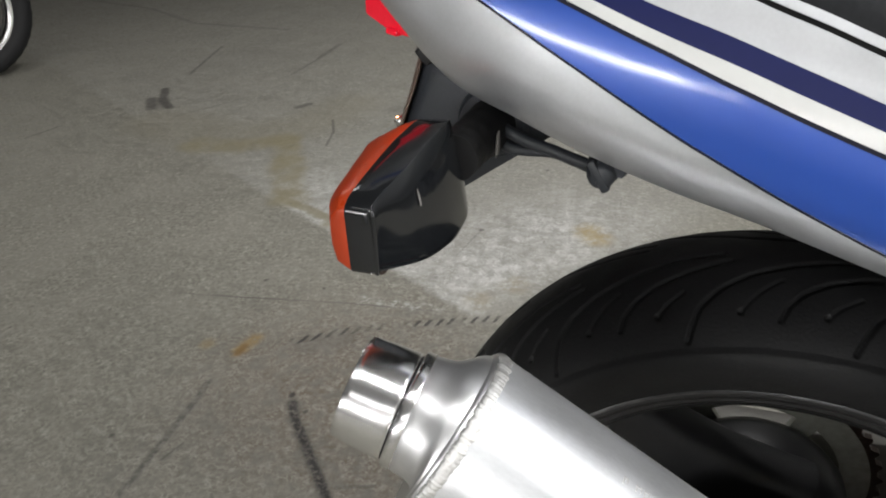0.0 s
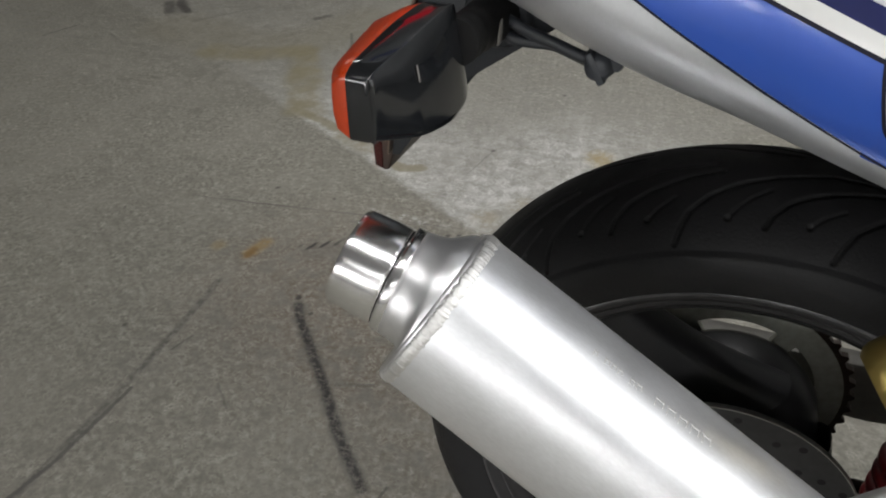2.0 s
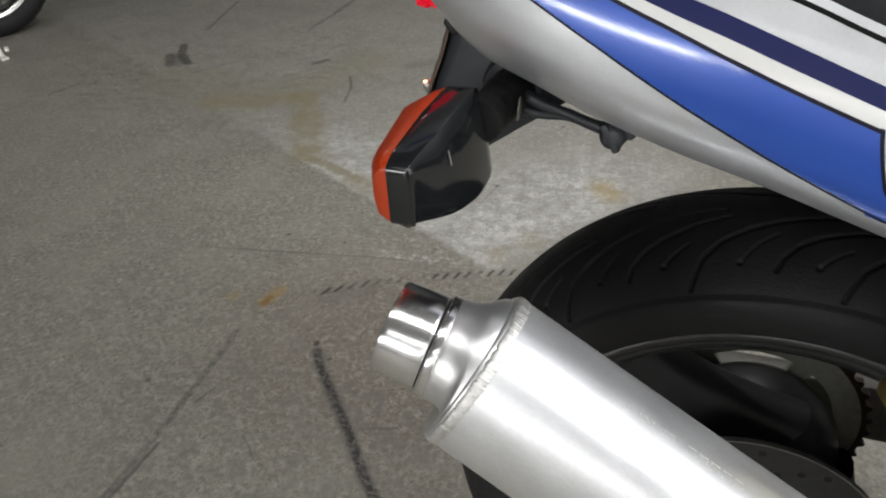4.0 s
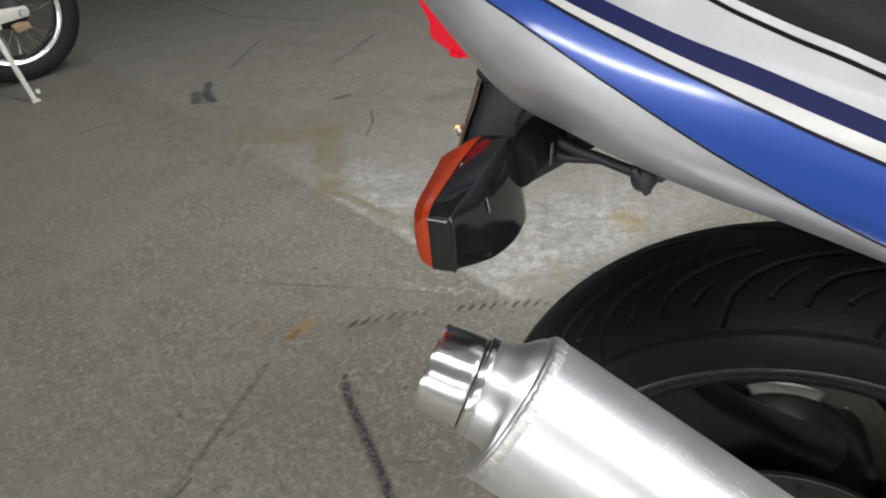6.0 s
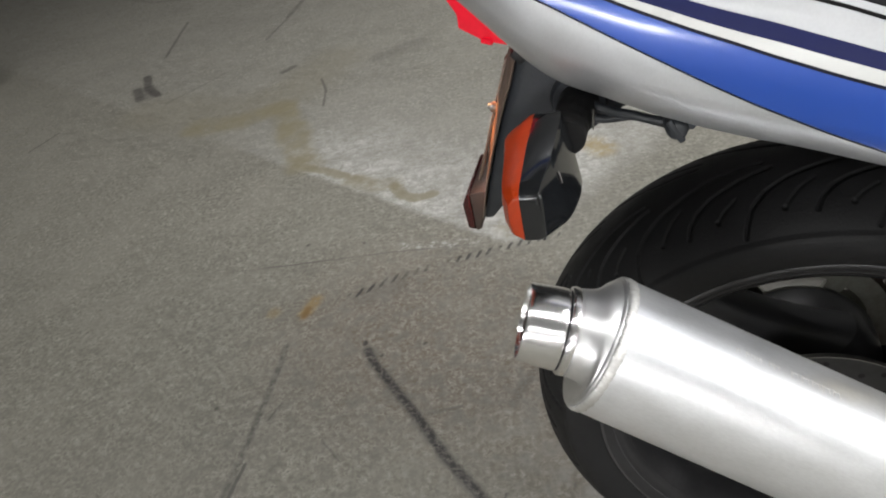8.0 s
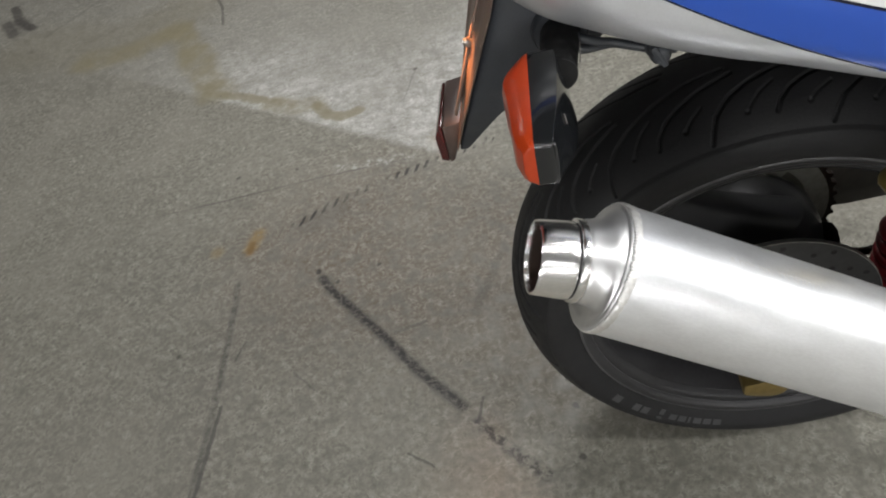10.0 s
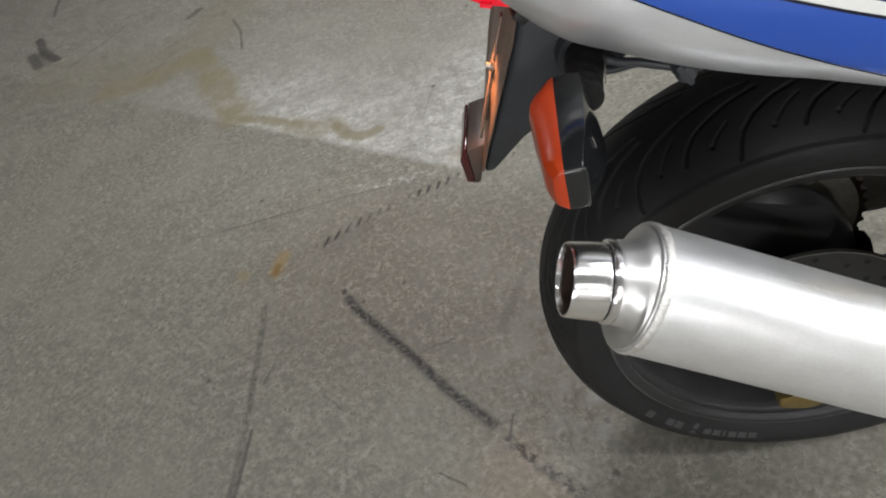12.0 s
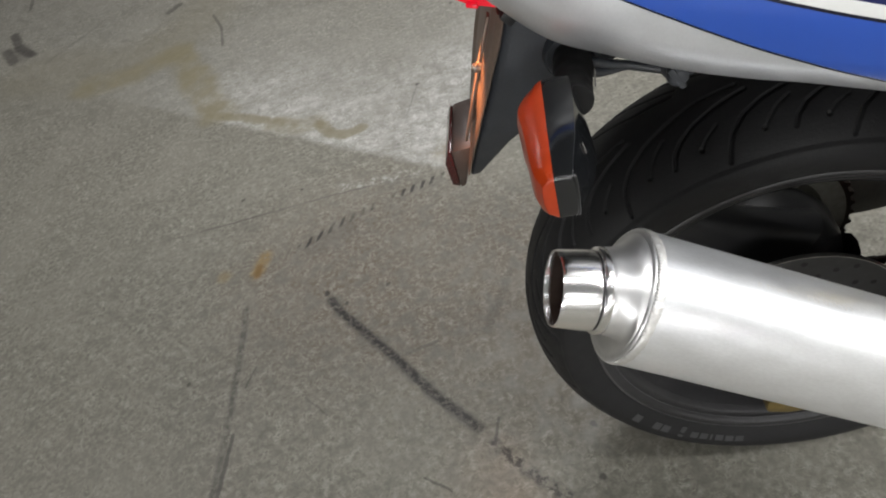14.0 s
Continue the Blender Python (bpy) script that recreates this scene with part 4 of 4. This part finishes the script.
def guard_sheet():
    """A channel of moulded plastic: a narrow rear face, rounded corners and two flanks that taper down to a tongue."""
    bm = bmesh.new()
    grid = []
    for i in range(37):
        f = i / 36 * (len(GUARD_ROWS) - 1)
        k = min(int(f), len(GUARD_ROWS) - 2)
        xr, zr, xf, zf, w = (a + (b - a) * (f - k) for a, b in zip(GUARD_ROWS[k], GUARD_ROWS[k + 1]))
        half = []
        for g, share in ((1.0, 1.0), (0.75, 0.995), (0.5, 0.985), (0.28, 0.972), (0.13, 0.952), (0.05, 0.925), (0.012, 0.885), (0.0, 0.82), (0.0, 0.7), (0.0, 0.55), (0.0, 0.45), (0.0, 0.25)):
            rib = 0.0025 * math.exp(-((share - 0.62) / 0.10) ** 2) * min(1, (zr - 0.59) / 0.08)
            half.append((xr + (xf - xr) * g - rib, w * share, zr + (zf - zr) * g))
        line = [bm.verts.new((x, -y, z)) for x, y, z in half] + [bm.verts.new((x, y, z)) for x, y, z in half[::-1]]
        grid.append(line)
    for p, q in zip(grid, grid[1:]):
        for k in range(len(p) - 1):
            bm.faces.new((p[k], p[k + 1], q[k + 1], q[k]))
    bmesh.ops.recalc_face_normals(bm, faces=bm.faces)
    bmesh.ops.solidify(bm, geom=bm.faces[:], thickness=0.0028)
    return part("body", bm, GUARD, guard, "dark grey moulded channel", sharp=50)


def guard_skin():
    """A sheet laid over the guard's rear face and round its corners, with two pressed ribs; its colour holds lamp glow.
    """
    bm = bmesh.new()
    grid = []
    for i in range(33):
        f = i / 32 * (len(GUARD_ROWS) - 1.25) + 0.2
        k = min(int(f), len(GUARD_ROWS) - 2)
        xr, zr, xf, zf, w = (a + (b - a) * (f - k) for a, b in zip(GUARD_ROWS[k], GUARD_ROWS[k + 1]))
        half = []
        for g, share in ((0.045, 0.940), (0.032, 0.925), (0.020, 0.905), (0.008, 0.875), (0.0, 0.84), (0.0, 0.78), (0.0, 0.72), (0.0, 0.66), (0.0, 0.60), (0.0, 0.5), (0.0, 0.3)):
            rib = 0.0040 * math.exp(-((share - 0.69) / 0.055) ** 2) * min(1, (zr - 0.60) / 0.08)
            half.append((xr - 0.0030 + (xf - xr) * g - rib, (w + 0.0025) * share, zr + (zf - zr) * g))
        grid.append([bm.verts.new((x, -y, z)) for x, y, z in half] + [bm.verts.new((x, y, z)) for x, y, z in half[::-1]])
    for p, q in zip(grid, grid[1:]):
        for k in range(len(p) - 1):
            bm.faces.new((p[k], p[k + 1], q[k + 1], q[k]))
    bmesh.ops.recalc_face_normals(bm, faces=bm.faces)
    bmesh.ops.solidify(bm, geom=bm.faces[:], thickness=0.0012)
    return part("guard_glow_sheet", bm, PLATEGLOW, guard, "rear sheet with the plate lamp's copper glow in its colour", sharp=50)


guard_sheet()
guard_skin()
part("plate_bracket", slab([(-0.0050, -0.060), (0.0052, -0.058), (0.0060, 0.030), (0.0045, 0.066), (-0.0045, 0.066), (-0.0062, 0.010)], 0.0026, 0.0008, "x"), PLATEGLOW, guard, "thin upright metal strip lit by the plate lamp", pose(-0.2985, -0.072, 0.708, 0, 20, 0))
part("bolt", lathe([(-0.008, 0.0), (-0.0075, 0.0035), (-0.004, 0.0042), (-0.0035, 0.0065), (0.0, 0.0065), (0.006, 0.004)], 16), STEEL, guard, "steel bolt", pose(-0.2925, -0.078, 0.727, 0, 20, 0) @ Matrix.Scale(0.75, 4))
part("bolt", lathe([(-0.008, 0.0), (-0.0075, 0.0035), (-0.004, 0.0042), (-0.0035, 0.0065), (0.0, 0.0065), (0.006, 0.004)], 16), STEEL, guard, "steel bolt", pose(-0.2925, 0.078, 0.727, 0, 20, 0) @ Matrix.Scale(0.75, 4))
part("edge_clip", box(0.005, 0.012, 0.030, 0.0018), MATT, guard, "black clip on the rear edge", pose(-0.3080, -0.052, 0.672, 0, 19, 0))
reflector = group("reflector", guard, None, "red rear reflector in a dark holder")
part("holder", slab([(-0.3425, 0.6165), (-0.322, 0.6200), (-0.3215, 0.6080), (-0.328, 0.5985), (-0.3365, 0.5720), (-0.3425, 0.5700)], 0.087, 0.0018), HOLDER, reflector, "")
part("lens", slab([(-0.3430, 0.6160), (-0.3465, 0.6150), (-0.3525, 0.6020), (-0.3510, 0.5735), (-0.3430, 0.5705)], 0.084, 0.0013), DEEPRED, reflector, "dark red reflector lens")

# ---- turn signal ----
SEAM_X = -0.2405  # the joint between lens and housing
# rows along the signal from its stem to its tip: y, joint top z, ridge top z, bottom z, ridge depth, belly depth, lens depth
SIGNAL = [(-0.1670, 0.7560, 0.7560, 0.7250, 0.0120, 0.0170, 0.0020), (-0.1700, 0.7620, 0.7625, 0.7150, 0.0170, 0.0240, 0.0045),
          (-0.1780, 0.7645, 0.7660, 0.7090, 0.0195, 0.0290, 0.0110), (-0.1970, 0.7647, 0.7662, 0.7060, 0.0200, 0.0312, 0.0200),
          (-0.2150, 0.7640, 0.7650, 0.7070, 0.0192, 0.0300, 0.0182), (-0.2355, 0.7618, 0.7620, 0.7095, 0.0178, 0.0258, 0.0162),
          (-0.2560, 0.7590, 0.7580, 0.7150, 0.0145, 0.0185, 0.0142), (-0.2640, 0.7575, 0.7562, 0.7175, 0.0133, 0.0155, 0.0122),
          (-0.2690, 0.7550, 0.7540, 0.7190, 0.0126, 0.0140, 0.0090)]


def signal_row(y, column):
    return table([(-r[0], r[column]) for r in SIGNAL], -y)


def loft(sections, edge, offset, segments=3):
    """A closed skin over rings of points, its hard edges rounded off."""
    bm = bmesh.new()
    rings = [[bm.verts.new(p) for p in ring] for ring in sections]
    n = len(rings[0])
    for p, q in zip(rings, rings[1:]):
        for k in range(n):
            bm.faces.new((p[k], p[(k + 1) % n], q[(k + 1) % n], q[k]))
    bm.faces.new(rings[0])
    bm.faces.new(rings[-1][::-1])
    bmesh.ops.recalc_face_normals(bm, faces=bm.faces)
    hard = [e for e in bm.edges if e.is_manifold and e.calc_face_angle() > radians(edge)]
    bmesh.ops.bevel(bm, geom=hard, offset=offset, offset_type="OFFSET", segments=segments, affect="EDGES", profile=0.5, clamp_overlap=True)
    return bm


def signal_sections(kind):
    out = []
    for k in range(27):
        y = -0.1670 - 0.102 * k / 26
        zs, zr, zb, ridge, belly, lens = (signal_row(y, c) for c in range(1, 7))
        face, fall = belly - ridge, zr - zb - 0.0055
        if kind == "housing":
            ring = [(0.0, zs), (ridge * 0.5, zs + (zr - zs) * 0.5 + 0.0003), (ridge, zr), (ridge + face * 0.33 + 0.0008, zr - fall * 0.33), (ridge + face * 0.66 + 0.0008, zr - fall * 0.66),
                    (belly, zr - fall), (belly * 0.95, zb + 0.0014), (belly * 0.7, zb), (0.0, zb)]
        else:
            ring = [(0.0004, zs), (-lens * 0.42, zs - 0.0012), (-lens * 0.92, zs - 0.006), (-lens, zs - 0.014), (-lens, zb + 0.014), (-lens * 0.80, zb + 0.005), (0.0004, zb)]
        out.append([(SEAM_X + d, y, z) for d, z in ring])
    # rounded tip
    last = [Vector(p) for p in out[-1]]
    middle = sum(last, Vector()) / len(last)
    middle.x = SEAM_X
    for along, size in ((0.0012, 0.965), (0.0020, 0.90), (0.0024, 0.78)):
        out.append([tuple(middle + Vector(((p.x - middle.x) * size, -along, (p.z - middle.z) * size))) for p in last])
    return out


def turn_signal(m):
    sig = group("turn_signal", bike, m, "amber and gloss black rear turn signal")
    part("housing", loft(signal_sections("housing"), 24, 0.0034), BLACK, sig, "gloss black housing", sharp=35)
    part("lens", loft(signal_sections("lens"), 24, 0.0013, 2), AMBER, sig, "amber lens", sharp=30)
    part("edge_rib", pipe([(SEAM_X + 0.0124, -0.2685, 0.7535), (SEAM_X + 0.0136, -0.2692, 0.7500), (SEAM_X + 0.0140, -0.2696, 0.7370), (SEAM_X + 0.0132, -0.2690, 0.7215), (SEAM_X + 0.0118, -0.2680, 0.7195)], 0.0013, 10), BLACK, sig, "raised rib along the tip")
    stem = pipe([(-0.219, -0.178, 0.744), (-0.218, -0.160, 0.744), (-0.216, -0.138, 0.744), (-0.213, -0.110, 0.745)], lambda f: 0.0140 + 0.004 * max(0, f - 0.4) + 0.0003 * math.sin(f * 30), 28)
    part("stem", stem, RUBBERSHADE, sig, "ribbed rubber stem with recess shade in its colour")
    part("stem_base", lathe([(-0.004, 0.015), (-0.004, 0.0205), (-0.002, 0.0222), (0.004, 0.0235), (0.012, 0.024), (0.014, 0.0)], 36, "y"), GUARD, sig, "black stem collar", pose(-0.214, -0.117, 0.745))
    part("pale_mark", slab([(-0.0010, -0.0046), (0.0009, -0.0030), (0.0011, 0.0020), (0.0002, 0.0050), (-0.0010, 0.0022)], 0.0007, 0.0002, "x"), PALEMARK, sig, "pale scraped mark", pose(-0.2180, -0.2337, 0.7450, 0, -9, 19))
    # small grey oval on the stem
    part("pale_mark", slab([(-0.0026, -0.0080), (0.0022, -0.0070), (0.0030, 0.0010), (0.0008, 0.0080), (-0.0022, 0.0060)], 0.0010, 0.0003, "x"), PALEMARK, sig, "grey oval patch on the stem", pose(-0.2012, -0.1500, 0.7440, 0, 4, -4))
    return sig


turn_signal(pose(0, 0, 0))
far = turn_signal(Matrix.Diagonal((1, -1, 1, 1)))

# wiring and the rubber hook under the tail
part("wire", pipe([(-0.2075, -0.120, 0.7445), (-0.2035, -0.129, 0.7460), (-0.1970, -0.133, 0.7445), (-0.1880, -0.131, 0.7395), (-0.1740, -0.129, 0.7345), (-0.1600, -0.131, 0.7305), (-0.1450, -0.134, 0.7275)], 0.0038, 12), GUARD, bike, "black signal wire")
part("wire", pipe([(-0.2075, -0.118, 0.7420), (-0.2055, -0.128, 0.7385), (-0.1990, -0.131, 0.7345), (-0.1890, -0.128, 0.7325), (-0.1740, -0.124, 0.7310), (-0.1600, -0.126, 0.7275), (-0.1450, -0.131, 0.7245)], 0.0036, 12), GUARD, bike, "black signal wire")
hook = group("luggage_hook", bike, pose(-0.141, -0.140, 0.729) @ Matrix.Scale(1.2, 4), "black rubber covered luggage hook")
part("knob", lathe([(-0.010, 0.0), (-0.010, 0.004), (-0.0085, 0.0062), (-0.005, 0.0072), (-0.0035, 0.0062), (-0.0015, 0.0062), (0.0, 0.0076), (0.003, 0.0086), (0.008, 0.0088), (0.0115, 0.0070), (0.012, 0.0)], 24, "y"), GUARD, hook, "")
part("tab", box(0.009, 0.010, 0.012, 0.003), GUARD, hook, "", pose(0.0085, -0.001, 0.004, 0, 24, 0))
part("strap", box(0.0045, 0.021, 0.0175, 0.0015), GUARD, hook, "", pose(-0.001, 0.0, 0.0, 0, -30, 0))
part("post", box(0.007, 0.008, 0.020, 0.002), MATT, hook, "", pose(0.001, 0.006, 0.010, 0, 10, 0))

# ---- second motorcycle, farther off ----
trail = tagged(new("trail_motorcycle"), "small motorcycle with spoked wheel and white swingarm on its stand", "motorcycle")
trail.matrix_world = pose(-2.68, 2.955, 0, 0, 0, 52)
R2 = 0.322
back = group("rear_wheel", trail, pose(0, 0, R2), "chrome spoked wheel with a black tyre")
part("tyre", lathe([(-0.034, 0.232), (-0.044, 0.245), (-0.051, 0.268), (-0.049, 0.292), (-0.037, 0.312), (-0.018, 0.3205), (0, 0.322), (0.018, 0.3205), (0.037, 0.312), (0.049, 0.292), (0.051, 0.268), (0.044, 0.245), (0.034, 0.232)], 96, "y"), RUBBER, back, "black tyre")
for k in range(40):
    a = 9 * k + 4.5
    part("tread_block", box(0.007, 0.020, 0.026, 0.002, 1), RUBBER, back, "", pose(0.3215 * math.cos(radians(a)), 0, 0.3215 * math.sin(radians(a)), 0, -a, 0))
part("rim", lathe([(-0.030, 0.214), (-0.037, 0.222), (-0.038, 0.236), (-0.033, 0.238), (-0.028, 0.225), (0.028, 0.225), (0.033, 0.238), (0.038, 0.236), (0.037, 0.222), (0.030, 0.214), (0.012, 0.204), (-0.012, 0.204)], 96, "y", closed=True), CHROME, back, "chrome wheel rim")
part("hub", lathe([(-0.065, 0.012), (-0.065, 0.030), (-0.055, 0.068), (-0.045, 0.072), (-0.03, 0.045), (0.03, 0.045), (0.045, 0.072), (0.06, 0.06), (0.06, 0.012)], 40, "y"), DARK, back, "dark drum hub")
for k in range(36):
    a, b = radians(10 * k), radians(10 * k + (26 if k % 2 else -26))
    y = -0.048 if k % 4 < 2 else 0.048
    part("spoke", pipe([(0.068 * math.cos(b), y, 0.068 * math.sin(b)), (0.21 * math.cos(a), y * 0.15, 0.21 * math.sin(a))], 0.0017, 6, 1), STEEL, back)
arm = group("swingarm", trail, None, "white painted swingarm")
for y in (-0.105, 0.105):
    part("swingarm_leg", slab([(0.078, R2 - 0.022), (0.086, R2), (0.078, R2 + 0.024), (-0.10, R2 + 0.034), (-0.50, R2 + 0.055), (-0.50, R2 + 0.0), (-0.10, R2 - 0.034)], 0.032, 0.006), OFFWHITE, arm, "", pose(0, y, 0))
    part("axle_nut", lathe([(-0.016, 0.0), (-0.016, 0.014), (-0.004, 0.016), (0.016, 0.016), (0.016, 0.0)], 6, "y"), STEEL, arm, "", pose(0.052, y * 1.22, R2))
part("chain_block", slab([(-0.03, R2 - 0.085), (0.035, R2 - 0.075), (0.028, R2 - 0.045), (-0.02, R2 - 0.04), (-0.05, R2 - 0.05)], 0.02, 0.004), TANPART, arm, "tan plastic chain guide", pose(0.035, -0.12, 0.004))
part("drum_plate", lathe([(-0.078, 0.0), (-0.078, 0.05), (-0.072, 0.064), (-0.06, 0.066)], 40, "y"), DARK, arm, "", pose(0.020, -0.02, R2))
leg = group("side_stand", trail, None, "white painted side stand with a small foot")
part("leg", pipe([(-0.105, -0.125, 0.30), (-0.095, -0.165, 0.268), (-0.088, -0.28, 0.138), (-0.080, -0.398, 0.008)], lambda f: 0.015 - 0.004 * f, 14), OFFWHITE, leg, "")
part("foot", box(0.034, 0.036, 0.010, 0.003), OFFWHITE, leg, "", pose(-0.078, -0.402, 0.0055))
part("spring_lug", box(0.016, 0.016, 0.02, 0.003), OFFWHITE, leg, "", pose(-0.052, -0.375, 0.034))
part("bracket", box(0.09, 0.02, 0.06, 0.008), OFFWHITE, leg, "", pose(-0.095, -0.125, 0.300))
bodywork = group("frame", trail, None, "dark engine and frame of the small motorcycle")
part("engine_block", box(0.34, 0.22, 0.30, 0.03), DARK, bodywork, "", pose(-0.60, 0, 0.42))
part("exhaust", pipe([(-0.5, 0.14, 0.36), (-0.3, 0.16, 0.42), (0.0, 0.17, 0.56), (0.12, 0.17, 0.60)], 0.035, 18), DARK, bodywork)
part("rear_guard", pipe([(-0.35, 0, 0.70), (-0.15, 0, 0.76), (0.1, 0, 0.72), (0.28, 0, 0.62)], 0.05, 14), OFFWHITE, bodywork)
